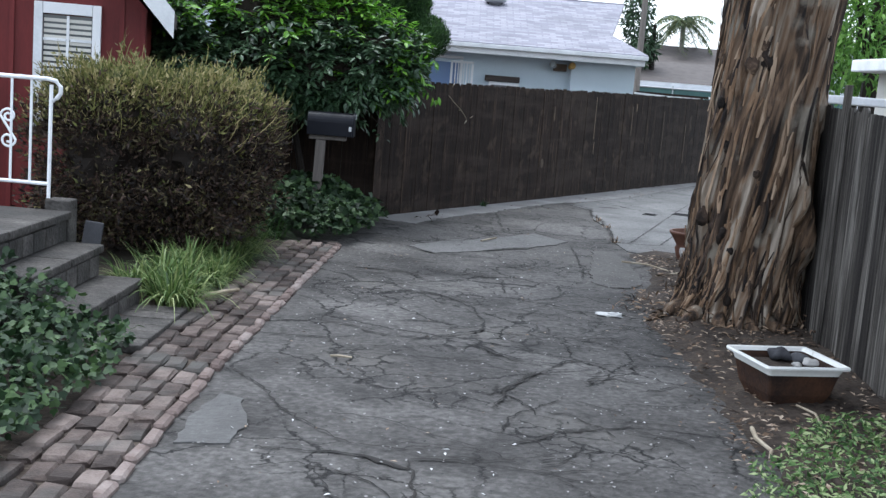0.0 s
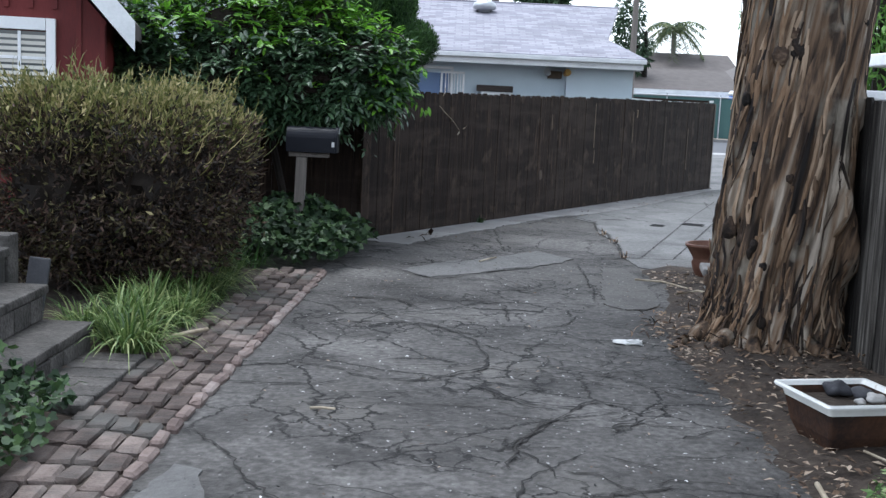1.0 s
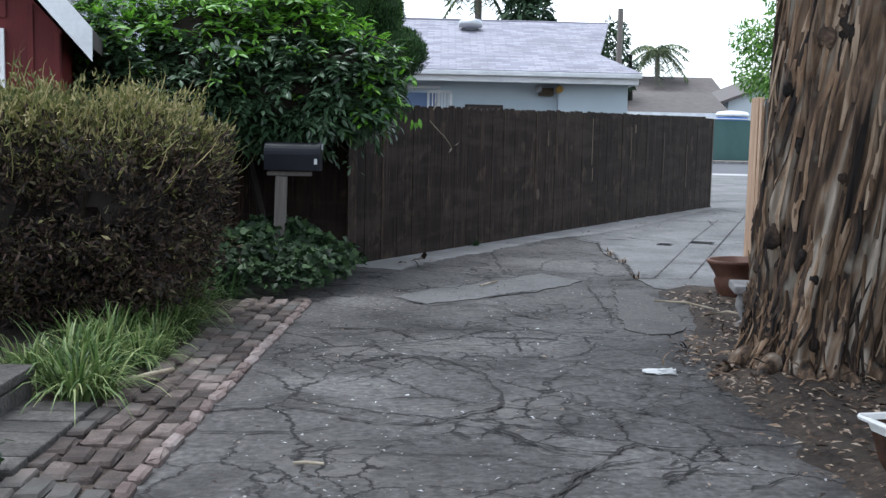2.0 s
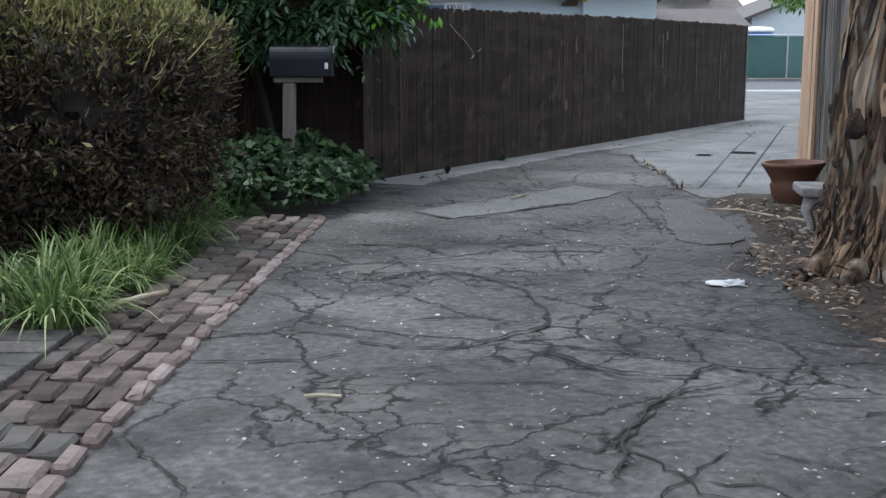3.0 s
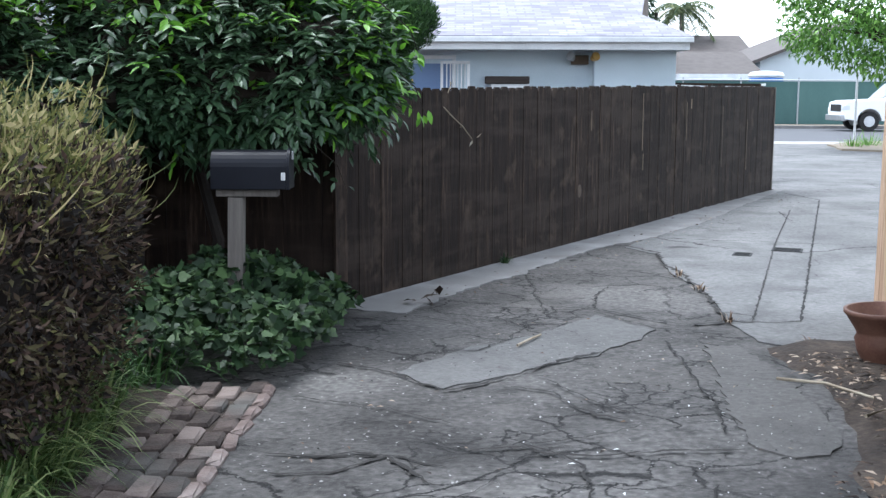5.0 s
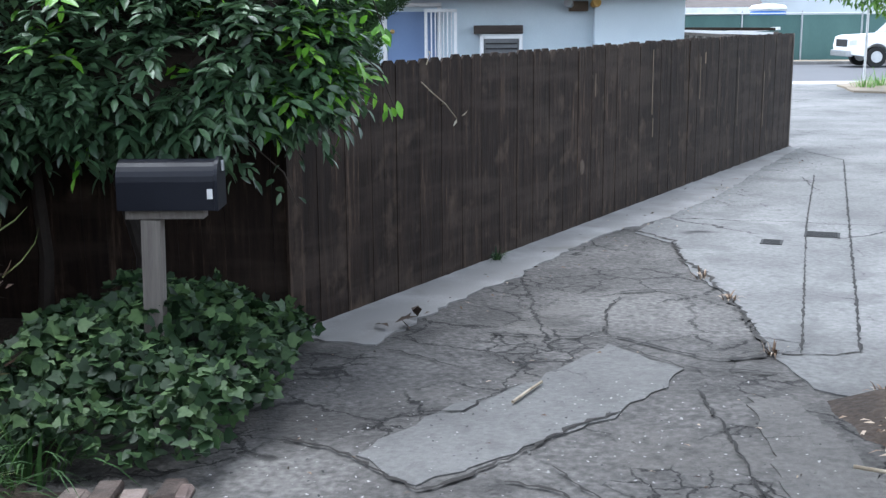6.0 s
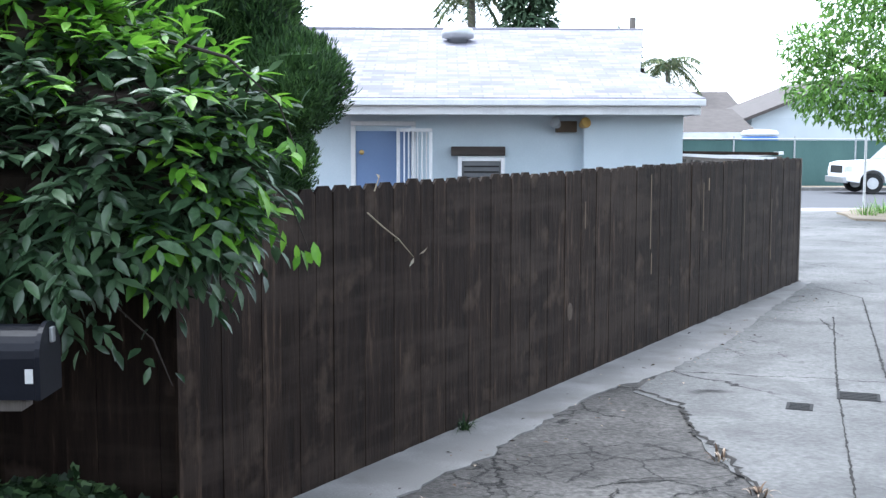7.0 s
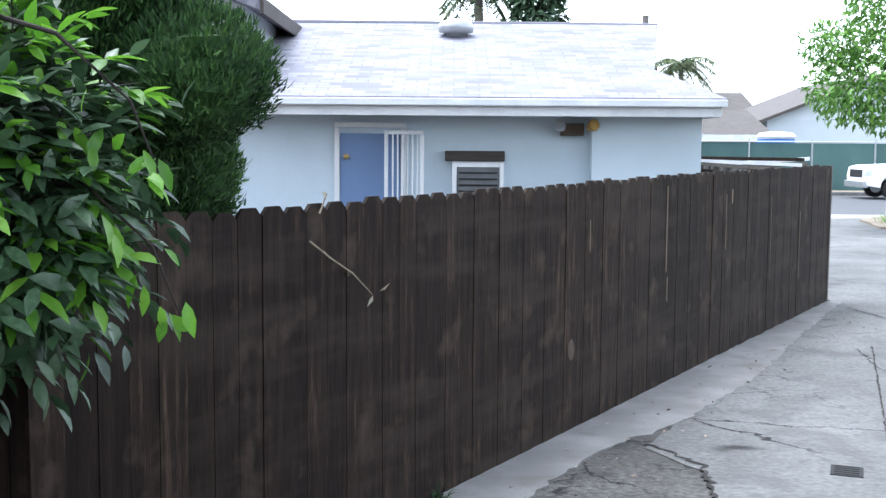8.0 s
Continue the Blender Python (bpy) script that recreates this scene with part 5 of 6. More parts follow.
# ---- bench, pot, tub ----
def pot():
    p = thing("flower_pot", "terracotta flower pot with flared rim and waist", "pot", at=(2.27, 10.65, 0.0))
    b = part("body", lathe([(0.12, 0.0), (0.13, 0.03), (0.17, 0.13), (0.185, 0.21), (0.17, 0.24), (0.18, 0.27), (0.235, 0.37), (0.25, 0.385), (0.25, 0.41), (0.225, 0.41), (0.16, 0.27), (0.1, 0.26)], 32), TERRACOTTA, p, smooth=True)
    part("soil", lathe([(0.10, 0.262), (0.155, 0.27), (0.05, 0.29), (0.01, 0.29)], 16), DIRT, p)
    b.rotation_euler = (0, radians(-2), 0)
    p.scale = (0.88, 0.88, 0.82)
    return p


pot()


BENCH_STONE = surf("bench_concrete", [(0.12, 0.115, 0.11), (0.22, 0.21, 0.2), (0.33, 0.32, 0.3)], scale=7, fine=60, bump=0.4)


def bench():
    b = thing("garden_bench", "small grey concrete bench with curved legs", "bench", at=(2.15, 9.3, 0.0), turn=-8)
    part("seat", boxed(-0.26, 0.3, -0.18, 0.18, 0.27, 0.325, bevel=0.015), BENCH_STONE, b)
    for x, s in ((-0.16, -1), (0.2, 1)):
        pts = [(x - 0.03 * s, 0, 0.268), (x + 0.025 * s, 0, 0.225), (x + 0.04 * s, 0, 0.17), (x + 0.015 * s, 0, 0.11), (x + 0.0 * s, 0, 0.06), (x + 0.06 * s, 0, 0.02)]
        bm = bmesh.new()
        tube(bm, pts, [0.05, 0.04, 0.03, 0.026, 0.028, 0.036], 10)
        for v in bm.verts:
            v.co.y *= 2.4
        part("leg", bm, BENCH_STONE, b, smooth=True)
    return b


bench()


def tub():
    t = thing("planter_sink", "old rusty iron sink with white enamel rim used as planter", "planter", at=(1.83, 5.92, 0.0), turn=14)
    def ring(bm, w, d, z, r=0.018, n=4):
        out = []
        for cx, cy, a0 in ((w - r, d - r, 0), (-w + r, d - r, 90), (-w + r, -d + r, 180), (w - r, -d + r, 270)):
            for k in range(n):
                a = radians(a0 + 90 * k / (n - 1))
                out.append(bm.verts.new((cx + r * math.cos(a), cy + r * math.sin(a), z)))
        return out
    def loft(rings_, bm):
        for p, q in zip(rings_, rings_[1:]):
            for k in range(len(p)):
                bm.faces.new((p[k], p[(k + 1) % len(p)], q[(k + 1) % len(p)], q[k]))
    bm = bmesh.new()
    rr = [ring(bm, 0.12, 0.11, 0.0), ring(bm, 0.165, 0.155, 0.03), ring(bm, 0.2, 0.19, 0.1), ring(bm, 0.236, 0.226, 0.25)]
    loft(rr, bm)
    bm.faces.new(rr[0][::-1])
    part("basin", bm, RUST, t, "rusty cast-iron underside")
    bm = bmesh.new()
    rr = [ring(bm, 0.236, 0.226, 0.248), ring(bm, 0.266, 0.256, 0.252), ring(bm, 0.27, 0.26, 0.262), ring(bm, 0.266, 0.256, 0.272), ring(bm, 0.248, 0.238, 0.27), ring(bm, 0.215, 0.205, 0.18)]
    loft(rr, bm)
    part("rim", bm, ENAMEL, t, "chipped white enamel rim", smooth=False)
    bm = bmesh.new()
    bm.faces.new(ring(bm, 0.222, 0.212, 0.215))
    bmesh.ops.subdivide_edges(bm, edges=bm.edges, cuts=2, use_grid_fill=True)
    part("soil", bm, DIRT, t)
    t.scale = (0.9, 0.9, 0.97)
    return t


tub()


def rock(x, y, z, s, material, label, seed):
    bm = bmesh.new()
    bmesh.ops.create_icosphere(bm, subdivisions=3, radius=s)
    for v in bm.verts:
        v.co *= 1 + 0.45 * noise.noise(v.co / s * 1.1 + Vector((seed * 3.1, 0, 0)))
        v.co.z *= 0.6
    o = part("stone", bm, material, smooth=True)
    o.location = (x, y, z)
    return tagged(o, label, "stone", "stones")


rock(1.83, 6.05, 0.245, 0.06, DARK_ROCK, "dark stone lying in the sink planter", 1)
rock(1.93, 6.0, 0.24, 0.05, DARK_ROCK, "dark stone lying in the sink planter", 2)
rock(1.95, 5.9, 0.245, 0.04, ROCK, "pale stone lying in the sink planter", 3)
rock(1.87, 5.86, 0.235, 0.025, ROCK, "pale stone lying in the sink planter", 4)

# litter
def litter(n, x0, x1, y0, y1, z, size, name, label, material=LITTER, leaf=BROAD):
    p = np.stack([rng.uniform(x0, x1, n), rng.uniform(y0, y1, n), np.full(n, z)], 1)
    a = rng.uniform(0, 2 * np.pi, n)
    al = np.stack([np.cos(a), np.sin(a), rng.uniform(-0.1, 0.25, n)], 1)
    o = scatter(name, leaf, p, al, up(n, 0.25), rng.uniform(size[0], size[1], n), material)
    return tagged(o, label, "litter", kind="stuff")


litter(2600, 1.32, 2.6, 3.6, 8.8, 0.056, (0.02, 0.07), "leaf_litter", "dry brown leaves and bark under the eucalyptus")
litter(900, 1.72, 2.6, 8.8, 10.8, 0.056, (0.02, 0.07), "leaf_litter", "dry brown leaves and bark under the eucalyptus")
ring_n = 260
ang, rad = rng.uniform(2.2, 6.0, ring_n), 0.46 + 0.45 * rng.random(ring_n) ** 1.5
o = scatter("bark_debris", BLADE, np.stack([2.1 + rad * np.cos(ang), 8.12 + rad * np.sin(ang), rng.uniform(0.04, 0.12, ring_n)], 1), unit(rng.normal(size=(ring_n, 3)) * np.array([1, 1, 0.35])), up(ring_n, 0.5), rng.uniform(0.03, 0.085, ring_n), BARK_STRIP, width=rng.uniform(0.006, 0.02, ring_n))
tagged(o, "fallen bark plates round the foot of the eucalyptus", "litter", kind="stuff")
litter(220, -0.9, 1.5, 3.0, 12.0, 0.012, (0.015, 0.04), "leaf_crumbs", "scattered dry leaf crumbs on the driveway")
litter(90, -0.9, 1.4, 3.0, 10.0, 0.012, (0.015, 0.035), "pale_flecks", "small pale flecks of litter on the driveway", PAPER)


litter(3200, -1.0, 1.6, 2.5, 11.5, 0.006, (0.006, 0.016), "grit", "fine pale and dark grit on the driveway", surf("grit_stone", [(0.03, 0.03, 0.03), (0.12, 0.118, 0.112), (0.3, 0.29, 0.28)], bump=0.0, island=0.45), LOBED)


def stick(points, r, label):
    o = part("stick", tube(bmesh.new(), points, [r, r, r * 0.8, r * 0.5][:len(points)], 7), STRAW, smooth=True)
    return tagged(o, label, "stick", "fallen sticks")


stick([(1.55, 10.2, 0.06), (1.75, 10.05, 0.075), (1.9, 9.8, 0.07)], 0.008, "fallen pale strip of bark on the soil")
stick([(1.75, 9.5, 0.07), (1.95, 9.65, 0.08), (2.05, 9.6, 0.07)], 0.009, "fallen pale strip of bark on the soil")
stick([(1.5, 5.25, 0.05), (1.47, 5.05, 0.06), (1.5, 4.9, 0.055), (1.46, 4.78, 0.05)], 0.011, "pale bent stick on the soil")
stick([(1.83, 5.66, 0.07), (1.86, 5.45, 0.09), (1.83, 5.25, 0.08), (1.75, 5.08, 0.07)], 0.006, "pale bent stick on the soil")
stick([(-1.62, 7.2, 0.05), (-1.5, 7.4, 0.055), (-1.42, 7.55, 0.05)], 0.014, "dry pale stick on the brick path")
stick([(0.28, 11.1, 0.018), (0.36, 11.25, 0.02), (0.44, 11.4, 0.018)], 0.008, "dry pale stick on the driveway")
stick([(-0.62, 6.1, 0.015), (-0.57, 6.11, 0.016), (-0.5, 6.1, 0.015)], 0.007, "short pale twig on the driveway")
bm = bmesh.new()
bmesh.ops.create_icosphere(bm, subdivisions=3, radius=0.055)
for v in bm.verts:
    k = 1 + 1.3 * noise.noise(v.co * 28)
    v.co = Vector((v.co.x * k * 1.5, v.co.y * k * 0.7, abs(v.co.z) * 0.35 * k))
paper = part("crumpled_paper", bm, PAPER)
paper.location = (1.18, 7.95, 0.0)
tagged(paper, "crumpled white scrap of paper on the driveway", "paper")
p = np.array([[-0.33, 12.42, 0.045], [-0.3, 12.5, 0.05], [-0.25, 12.45, 0.06], [-0.2, 12.55, 0.05], [-0.36, 12.36, 0.04], [-0.22, 12.6, 0.05]])
tagged(scatter("fallen_leaf", BROAD, p, unit(rng.normal(size=(6, 3)) * np.array([1, 1, 0.4])), up(6, 0.5), 0.17, surf("dead_leaf", [(0.03, 0.018, 0.011), (0.08, 0.048, 0.03)], bump=0.2)), "curled brown dead leaves on the concrete strip", "dead leaf")

n = 160
run, off = rng.uniform(0.4, 10.2, n), rng.normal(0.52, 0.16, n)
p = np.array([tuple(FENCE_A + U * float(s) + N * float(o) + Vector((0, 0, 0.014))) for s, o in zip(run, off)])
tagged(scatter("edge_litter", BROAD, p, unit(rng.normal(size=(n, 3)) * np.array([1, 1, 0.15])), up(n, 0.3), rng.uniform(0.015, 0.05, n), LITTER), "dry leaf crumbs along the concrete strip", "litter", kind="stuff")

# dead twig caught on the fence
def fence_twig():
    t = thing("dry_twig", "dry pale twig hanging on the dark fence", "twig")
    c = FENCE_A + U * 1.5 + N * 0.03
    pts = [tuple(c + U * s + N * 0.01 + Vector((0, 0, z))) for s, z in ((-0.19, 1.37), (-0.05, 1.29), (0.11, 1.21), (0.26, 1.10))]
    part("stem", tube(bmesh.new(), pts, [0.004, 0.004, 0.003, 0.002], 6), STRAW, t)
    part("stem", tube(bmesh.new(), [tuple(c - U * 0.11 + Vector((0, 0, 1.48))), tuple(c - U * 0.06 + Vector((0, 0, 1.56)))], [0.004, 0.003], 6), STRAW, t)
    top = tuple(c - U * 0.06 + Vector((0, 0, 1.58)))
    p = np.array([pts[2], pts[3], pts[3], pts[1], top, pts[2]]) + rng.normal(size=(6, 3)) * 0.02
    scatter("dead_leaves", BROAD, p, unit(rng.normal(size=(6, 3)) + np.array([0, 0, -0.8])), unit(np.tile(np.array(N), (6, 1)) + rng.normal(size=(6, 3)) * 0.3), 0.06, STRAW, t)
    return t


fence_twig()

# ---- across the street and the distance ----
def gable_house(name, label, x0, x1, y0, y1, wall, eave, ridge, material, roof, along="x", turn=0):
    h = thing(name, label, "house")
    part("wall", boxed(x0, x1, y0, y1, -0.04, eave), material, h)
    o = min(0.5, (y1 - y0) * 0.3)
    if along == "x":
        ym = (y0 + y1) / 2
        roof_plane("roof", [(x0 - o, y0 - o, eave - 0.05), (x1 + o, y0 - o, eave - 0.05), (x1 + o, ym, ridge), (x0 - o, ym, ridge)], h, roof, 0.15)
        roof_plane("roof", [(x1 + o, ym, ridge), (x1 + o, y1 + o, eave - 0.05), (x0 - o, y1 + o, eave - 0.05), (x0 - o, ym, ridge)][::1], h, roof, 0.15)
        part("fascia", boxed(x0 - o, x1 + o, y0 - o - 0.05, y0 - o - 0.003, eave - 0.28, eave - 0.02), WHITE_PAINT, h)
        tri = [(x, y, z) for x in (x0 + 0.01, x1 - 0.01) for y, z in ((y0, eave), (y1, eave), (ym, ridge - 0.15))]
    else:
        xm = (x0 + x1) / 2
        roof_plane("roof", [(x0 - o, y0 - o, eave - 0.05), (xm, y0 - o, ridge), (xm, y1 + o, ridge), (x0 - o, y1 + o, eave - 0.05)], h, roof, 0.15)
        roof_plane("roof", [(xm, y0 - o, ridge), (x1 + o, y0 - o, eave - 0.05), (x1 + o, y1 + o, eave - 0.05), (xm, y1 + o, ridge)], h, roof, 0.15)
        tri = [(x, y, z) for y in (y0 + 0.01, y1 - 0.01) for x, z in ((x0, eave), (x1, eave), (xm, ridge - 0.15))]
    bm = bmesh.new()
    v = [bm.verts.new(c) for c in tri]
    bm.faces.new(v[:3])
    bm.faces.new(v[3:][::-1])
    for i in range(3):
        bm.faces.new((v[i], v[i + 3], v[(i + 1) % 3 + 3], v[(i + 1) % 3]))
    part("gable", bm, material, h)
    return h


gable_house("house", "pale grey stucco house with a brown gable roof", 14.6, 24.0, 60, 70, 0, 2.9, 4.9, GREY_STUCCO, BROWN_ROOF, "y")
lowh = gable_house("house", "low house with a brown shingle roof", 6.0, 13.2, 56, 64, 0, 2.2, 3.3, GREY_STUCCO, BROWN_ROOF, "x")
gable_house("house", "distant cream house with a grey roof", 11.5, 17.0, 72, 80, 0, 3.4, 4.8, CREAM, BROWN_ROOF, "x")
shed = thing("shed", "cream garden shed with flat white eaves behind the fence", "shed")
part("wall", boxed(5.45, 8.0, 14.2, 15.3, -0.04, 2.08), CREAM, shed)
part("roof", boxed(5.1, 8.3, 13.9, 15.4, 2.085, 2.24, bevel=0.02), WHITE_PAINT, shed)
part("window", boxed(5.75, 6.3, 14.17, 14.197, 1.1, 1.8), GLASS, shed)




def green_fence():
    f = thing("mesh_fence", "chain-link fence covered with teal privacy mesh", "fence")
    x = 7.0
    while x < 26:
        part("mesh_panel", boxed(x + 0.03, x + 2.37, 52.3, 52.32, 0.06, 1.85), TEAL, f)
        part("post", tube(bmesh.new(), [(x, 52.27, 0.0), (x, 52.27, 2.0)], 0.03, 8), STEEL, f)
        x += 2.4
    part("top_rail", tube(bmesh.new(), [(7.0, 52.24, 1.9), (26.2, 52.24, 1.9)], 0.025, 8), STEEL, f)
    return f


green_fence()
tank = thing("water_tank", "blue tank with a white lid behind the mesh fence", "tank", at=(13.3, 54.0, -0.04))
part("body", lathe([(0.7, 0), (0.73, 0.1), (0.73, 1.98), (0.7, 2.05), (0.2, 2.06)], 24), surf("blue_plastic", [(0.04, 0.13, 0.4), (0.06, 0.17, 0.5)], bump=0.05, rough=0.5), tank, smooth=False)
part("lid", lathe([(0.74, 2.08), (0.76, 2.16), (0.66, 2.28), (0.3, 2.33), (0.05, 2.34)], 24), WHITE_PAINT, tank, smooth=True)


def pickup():
    c = thing("pickup_truck", "white pickup truck parked across the street", "car", at=(14.2, 46.6, -0.012))
    def prism(prof, y0, y1, name, material, parent, bevel=0.05, label=""):
        bm = bmesh.new()
        a = [bm.verts.new((x, y0, z)) for x, z in prof]
        b = [bm.verts.new((x, y1, z)) for x, z in prof]
        bm.faces.new(a)
        bm.faces.new(b[::-1])
        for i in range(len(prof)):
            j = (i + 1) % len(prof)
            bm.faces.new((a[i], b[i], b[j], a[j]))
        bmesh.ops.recalc_face_normals(bm, faces=bm.faces)
        bmesh.ops.bevel(bm, geom=bm.edges[:], offset=bevel, segments=2, affect="EDGES", profile=0.6)
        return part(name, bm, material, parent, label)
    carp = surf("white_car_paint", [(0.72, 0.73, 0.74), (0.8, 0.81, 0.82)], scale=1, bump=0.0, rough=0.25, spec=0.5)
    arch = [(0.45 * math.cos(a) + 0.95, 0.38 + 0.45 * math.sin(a)) for a in [math.pi * k / 8 for k in range(9)]]
    arch2 = [(0.45 * math.cos(a) + 4.4, 0.38 + 0.45 * math.sin(a)) for a in [math.pi * k / 8 for k in range(9)]]
    body = prism([(0.05, 0.45), (0.0, 0.75), (0.06, 1.05), (0.3, 1.12), (1.5, 1.18), (5.5, 1.2), (5.5, 0.45)] + arch2 + arch, 0, 1.85, "body", carp, c, 0.03)
    cab = prism([(1.45, 1.16), (2.05, 1.75), (3.5, 1.78), (3.7, 1.16)], 0.1, 1.75, "cab", carp, c, 0.05)
    prism([(1.50, 1.22), (2.03, 1.72), (2.02, 1.74), (1.47, 1.22)], 0.2, 1.65, "windscreen", GLASS, cab, 0.003)
    part("side_window", slab([(1.85, 1.22), (2.72, 1.22), (2.72, 1.68), (2.15, 1.68)], -0.005, 0.005), GLASS, cab).matrix_basis = pose(0, 0.088, 0, 90)
    part("side_window", slab([(2.8, 1.22), (3.5, 1.22), (3.4, 1.68), (2.8, 1.68)], -0.005, 0.005), GLASS, cab).matrix_basis = pose(0, 0.088, 0, 90)
    part("bumper", boxed(-0.1, 0.12, 0.05, 1.8, 0.38, 0.6, bevel=0.03), STEEL, c, "chrome bumper")
    part("headlight", boxed(-0.02, 0.22, -0.004, 0.3, 0.78, 0.96, bevel=0.02), surf("lens_glass", [(0.5, 0.52, 0.55), (0.6, 0.62, 0.64)], bump=0.0, rough=0.15), c)
    part("grille", boxed(-0.012, 0.03, 0.35, 1.5, 0.72, 0.98, bevel=0.01), DARK, c)
    for x in (0.95, 4.4):
        for y in (0.0, 1.63):
            w = part("wheel", tube(bmesh.new(), [(x, y + 0.01, 0.37), (x, y + 0.22, 0.37)], 0.36, 24), surf("tyre", [(0.012, 0.012, 0.012), (0.02, 0.02, 0.02)], bump=0.1), c)
            part("rim", tube(bmesh.new(), [(x, y - 0.005, 0.37), (x, y + 0.05, 0.37)], 0.2, 16), STEEL, w)
    return c


pickup()
sign = thing("sign_post", "thin grey metal post at the kerb", "post", at=(11.4, 37.4, 0.0))
part("pole", tube(bmesh.new(), [(0, 0, 0), (0, 0, 2.0)], 0.035, 8), STEEL, sign)
pole = thing("utility_pole", "weathered wooden utility pole far behind the house", "pole", at=(7.7, 52.0, -0.04))
part("pole", tube(bmesh.new(), [(0, 0, 0), (0, 0, 6.6)], [0.16, 0.12], 10), POST_WOOD, pole)


def leafy_tree(name, label, trunk, lobes, n, size, material, leaf=BROAD, depth=0.7, width=None):
    t = thing(name, label, "tree")
    x, y, h = trunk
    part("trunk", tube(bmesh.new(), [(x, y, -0.04), (x + 0.05, y, h * 0.5), (x, y, h)], [0.2, 0.15, 0.08], 10), TWIG, t)
    for i, L in enumerate(lobes):
        part("limb", tube(bmesh.new(), [(x, y, h * 0.6), ((x + L[0]) / 2, (y + L[1]) / 2, (h * 0.6 + L[2]) / 2 + 0.2), (L[0], L[1], L[2])], [0.08, 0.05, 0.02], 6), TWIG, t)
    p, d = blob_points(lobes, n, depth)
    al = unit(d * 0.6 + np.array([0, 0, -0.4]) + rng.normal(size=p.shape) * 0.6)
    scatter("crown", leaf, p, al, up(len(p), 0.6), rng.uniform(size[0], size[1], len(p)), material, t, width=width)
    return t


leafy_tree("street_tree", "bright green leafy street tree at the end of the lane", (11.2, 33.5, 4.0),
           [(9.0, 33.0, 3.0, 1.1, 1.1, 0.8), (10.4, 33.2, 3.6, 1.6, 1.4, 1.3), (11.8, 33.6, 4.2, 2.0, 1.8, 1.7), (10.2, 33.5, 4.9, 1.4, 1.4, 1.1), (10.6, 33.0, 2.5, 1.5, 1.3, 0.7), (12.8, 33.6, 2.9, 1.8, 1.5, 1.0), (8.5, 33.2, 3.9, 0.7, 0.7, 0.5)], 15000, (0.11, 0.24), FAR_GREEN)
leafy_tree("tree", "green feathery tree behind the weathered fence", (6.6, 19.0, 3.5),
           [(6.2, 18.6, 2.8, 1.1, 1.1, 0.9), (7.2, 19.2, 4.0, 1.6, 1.4, 1.2), (5.9, 18.8, 4.2, 0.9, 0.9, 0.8), (8.2, 19.0, 2.6, 1.2, 1.0, 0.7)], 7000, (0.10, 0.2), FAR_GREEN)
leafy_tree("conifer", "dark tall conifer beyond the house", (3.3, 46.0, 8.0), [(3.2, 46, 5.4, 0.9, 0.9, 1.8), (3.5, 46, 7.6, 0.7, 0.7, 1.5), (2.7, 46, 7.2, 0.5, 0.5, 1.2)], 2600, (0.25, 0.5), FAR_DARK, BLADE, 0.7, 0.1)
leafy_tree("tree", "rounded dark tree far behind the house", (9.2, 58, 5.0), [(8.3, 58, 5.4, 0.8, 0.8, 1.3), (8.6, 58, 4.0, 0.9, 0.9, 1.1)], 1800, (0.22, 0.4), FAR_DARK, BROAD, 0.6)


PALM_LEAF = surf("palm_leaf", [(0.03, 0.05, 0.02), (0.08, 0.105, 0.04), (0.17, 0.18, 0.08)], scale=2, bump=0.05, island=0.3)


def palm(x, y, h, n, size, label):
    t = thing("palm_tree", label, "palm")
    part("trunk", tube(bmesh.new(), [(x, y, -0.04), (x + 0.1, y, h * 0.5), (x, y, h)], [0.2, 0.16, 0.14], 10), POST_WOOD, t)
    for i in range(n):
        a, e = i * 2.4, 0.9 - 1.5 * i / n
        pts = [(x + size * q * math.cos(a) * math.cos(e * (1 - q)), y + size * q * math.sin(a), h + size * (q * math.sin(e) - 0.75 * q * q)) for q in (0, 0.25, 0.5, 0.75, 1)]
        fr = part("frond", tube(bmesh.new(), pts, [0.04, 0.03, 0.025, 0.02, 0.01], 5), FAR_DARK, t)
        m = 40
        q = np.linspace(0.15, 1, m)
        c = np.stack([np.interp(q, (0, 0.25, 0.5, 0.75, 1), [p[k] for p in pts]) for k in range(3)], 1)
        sd = np.array([-math.sin(a), math.cos(a), 0])
        al = np.concatenate([np.tile(sd, (m, 1)), np.tile(-sd, (m, 1))]) + np.array([0, 0, -0.7]) + rng.normal(size=(2 * m, 3)) * 0.15
        scatter("leaflet_fringe", NEEDLE, np.concatenate([c, c]), unit(al), up(2 * m), size * 0.28, PALM_LEAF, fr, width=0.05)
    return t


palm(13.7, 75.0, 6.4, 18, 2.0, "small palm with drooping fronds in the distance")
palm(1.3, 47.0, 7.0, 20, 1.35, "palm crown showing above the ridge in the distance")

for x, y in ((10.3, 34.4), (10.9, 34.9), (11.6, 34.2), (12.3, 35.0), (11.2, 35.6)):
    v = grass_clump(x, y, 60, 0.55, name="verge_plant", material=FAR_GREEN, spread=0.35)
    tagged(v, "low green plant on the dirt verge", "plant", "verge plants", "stuff")

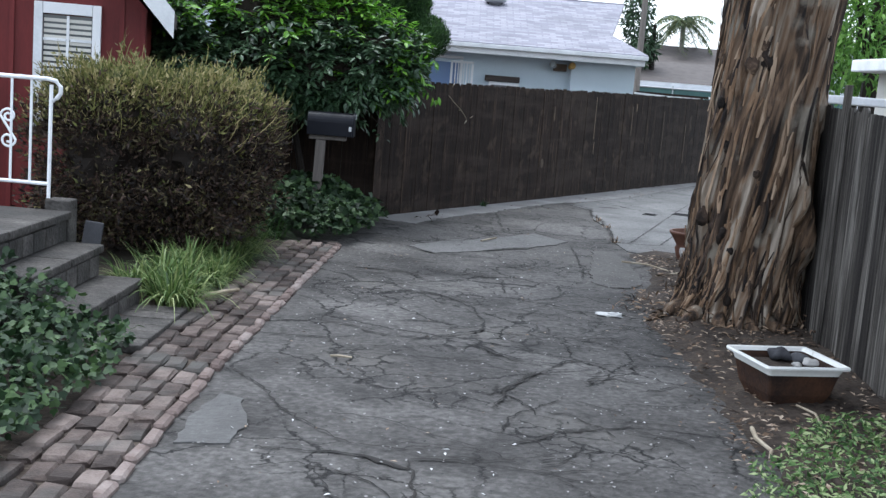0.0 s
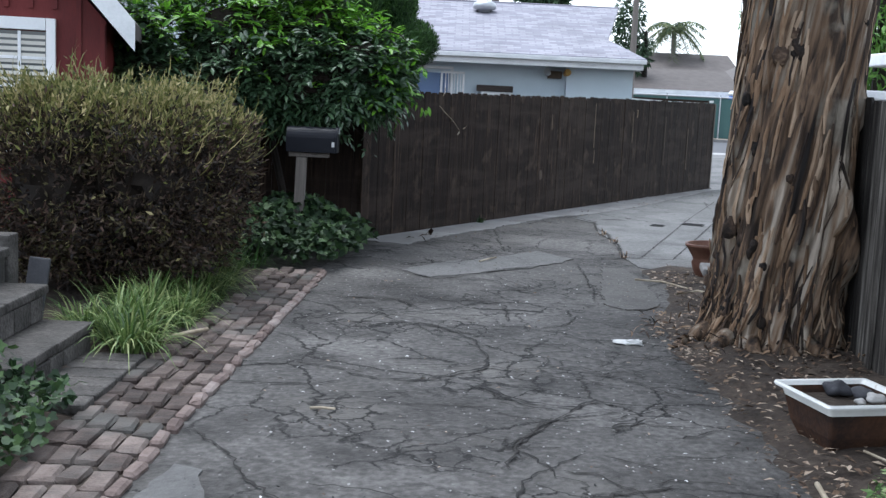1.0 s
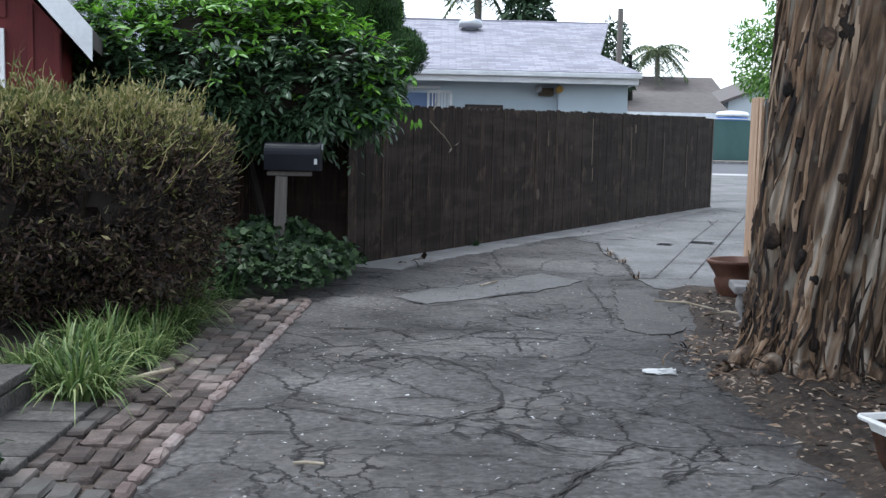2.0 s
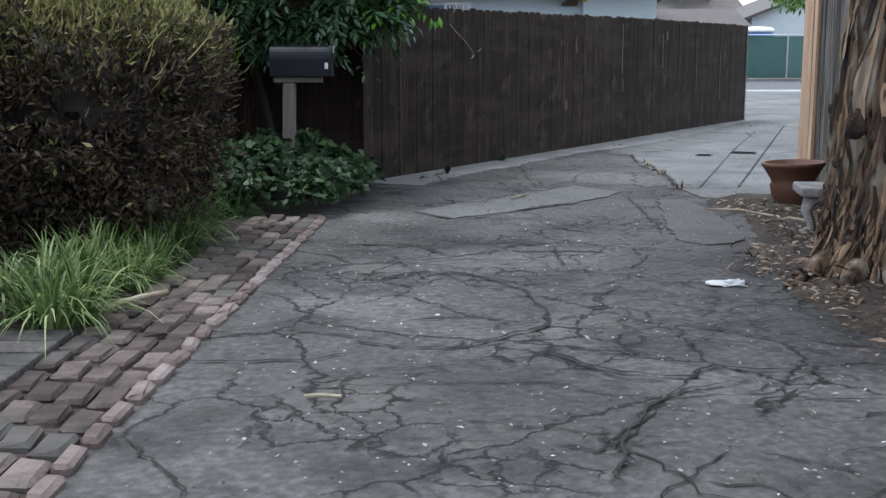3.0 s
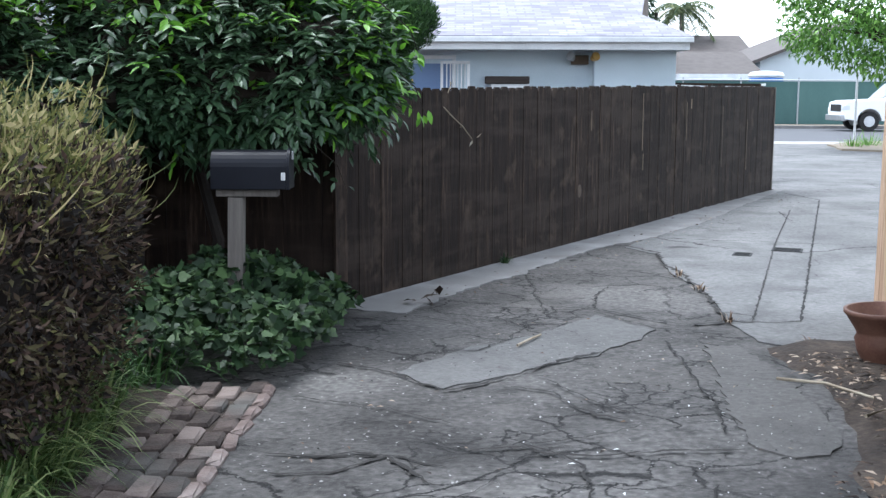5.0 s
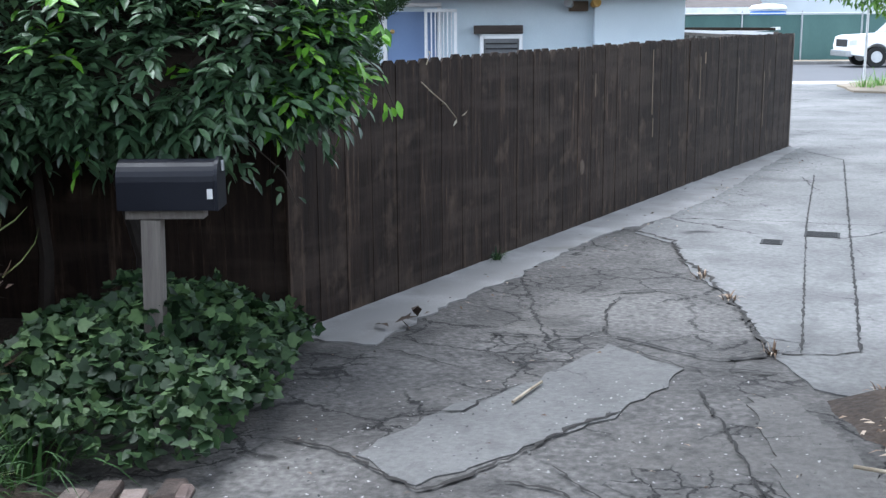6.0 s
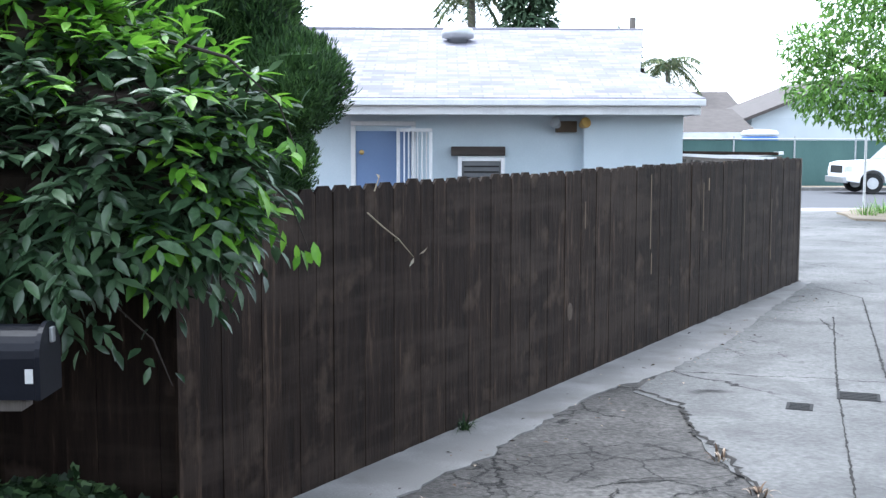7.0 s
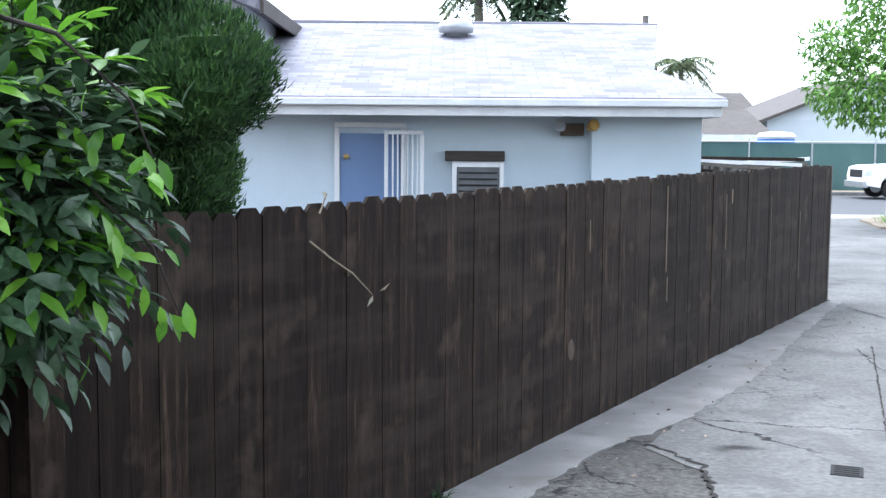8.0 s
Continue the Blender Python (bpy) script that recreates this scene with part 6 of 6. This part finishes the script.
# lumber beyond the far end of the fence
lum = thing("lumber_pile", "stack of weathered boards and pipes behind the fence", "lumber")
for i in range(7):
    b = part("board", boxed(-0.75, 0.75, -0.05, 0.05, 0, 0.045), (GREY_WOOD, POST_WOOD, WHITE_PAINT, DARK_WOOD)[i % 4], lum)
    b.matrix_basis = pose(4.15 + 0.05 * i, 23.6 + 0.1 * i, 1.42 + 0.05 * (i % 4), 0, 5 - 1.5 * i, 8 - 3 * i)
for x in (3.65, 4.6):
    part("trestle", boxed(x, x + 0.08, 23.5, 24.3, -0.04, 1.42), DARK_WOOD, lum)
# flat white top on made-up legs, in place of a white roof edge
canopy = thing("white_flat_top", "white flat top on legs standing in for a white roof edge behind the weathered fence", "table", at=(3.9, 11.3, 0.0))
part("top", boxed(-0.5, 0.9, -0.3, 0.4, 1.63, 1.71, bevel=0.015), WHITE_PAINT, canopy)
for x, y in ((-0.4, -0.2), (0.8, -0.2), (-0.4, 0.3), (0.8, 0.3)):
    part("leg", tube(bmesh.new(), [(x, y, -0.04), (x, y, 1.629)], 0.025, 8), WHITE_PAINT, canopy)

# ---- bricks of the path, last ----
path = thing("brick_path", "narrow path of old uneven bricks beside the driveway", "path", kind="structure")
part("bed", slab([(-1.72, 2.2), (-1.17, 2.2), (-1.17, 6), (-1.10, 7.5), (-1.01, 10.1), (-1.66, 10.15)], -0.05, 0.0), DIRT, path)


def brick_mesh(w, l, h, seed, material):
    r = random.Random(seed)
    bm = bmesh.new()
    box(bm, -w / 2, w / 2, -l / 2, l / 2, 0, h)
    bmesh.ops.bevel(bm, geom=[e for e in bm.edges if all(v.co.z > h * 0.5 for v in e.verts) or abs(e.verts[0].co.z - e.verts[1].co.z) > h * 0.5], offset=0.013, segments=1, affect="EDGES")
    for v in bm.verts:
        v.co += Vector((r.uniform(-0.007, 0.007), r.uniform(-0.009, 0.009), r.uniform(-0.004, 0.003)))
    me = bpy.data.meshes.new("brick")
    bm.to_mesh(me)
    bm.free()
    me.materials.append(material)
    return me


wide = [brick_mesh(0.101, 0.178 * k, 0.05, i, BRICK) for i, k in enumerate((1, 0.9, 1.1, 0.72, 1.15, 0.95))]
edge = [brick_mesh(0.06, 0.17 * k, 0.05, 9 + i, PINK_BRICK) for i, k in enumerate((1, 0.9, 1.08))]
rb = random.Random(11)
for col in range(5):
    y = 2.35 + rb.uniform(0, 0.12)
    while y < 10.05:
        edge_col = col == 4
        me = rb.choice(edge if edge_col else wide)
        l = me.vertices and max(v.co.y for v in me.vertices) * 2
        right = -1.16 + max(0, y - 5.5) * 0.034
        x = right - 0.02 if edge_col else right - 0.012 - 0.112 * (4 - col) + 0.03 + 0.012 * math.sin(y * 1.7 + col)
        o = new("brick", me)
        o.parent = path
        o.matrix_basis = pose(x + rb.uniform(-0.005, 0.005), y + l / 2, -0.024 + rb.uniform(-0.004, 0.004), rb.uniform(-0.6, 0.6), rb.uniform(-0.8, 0.8), rb.uniform(-5, 5))
        y += l + rb.uniform(0.016, 0.032)
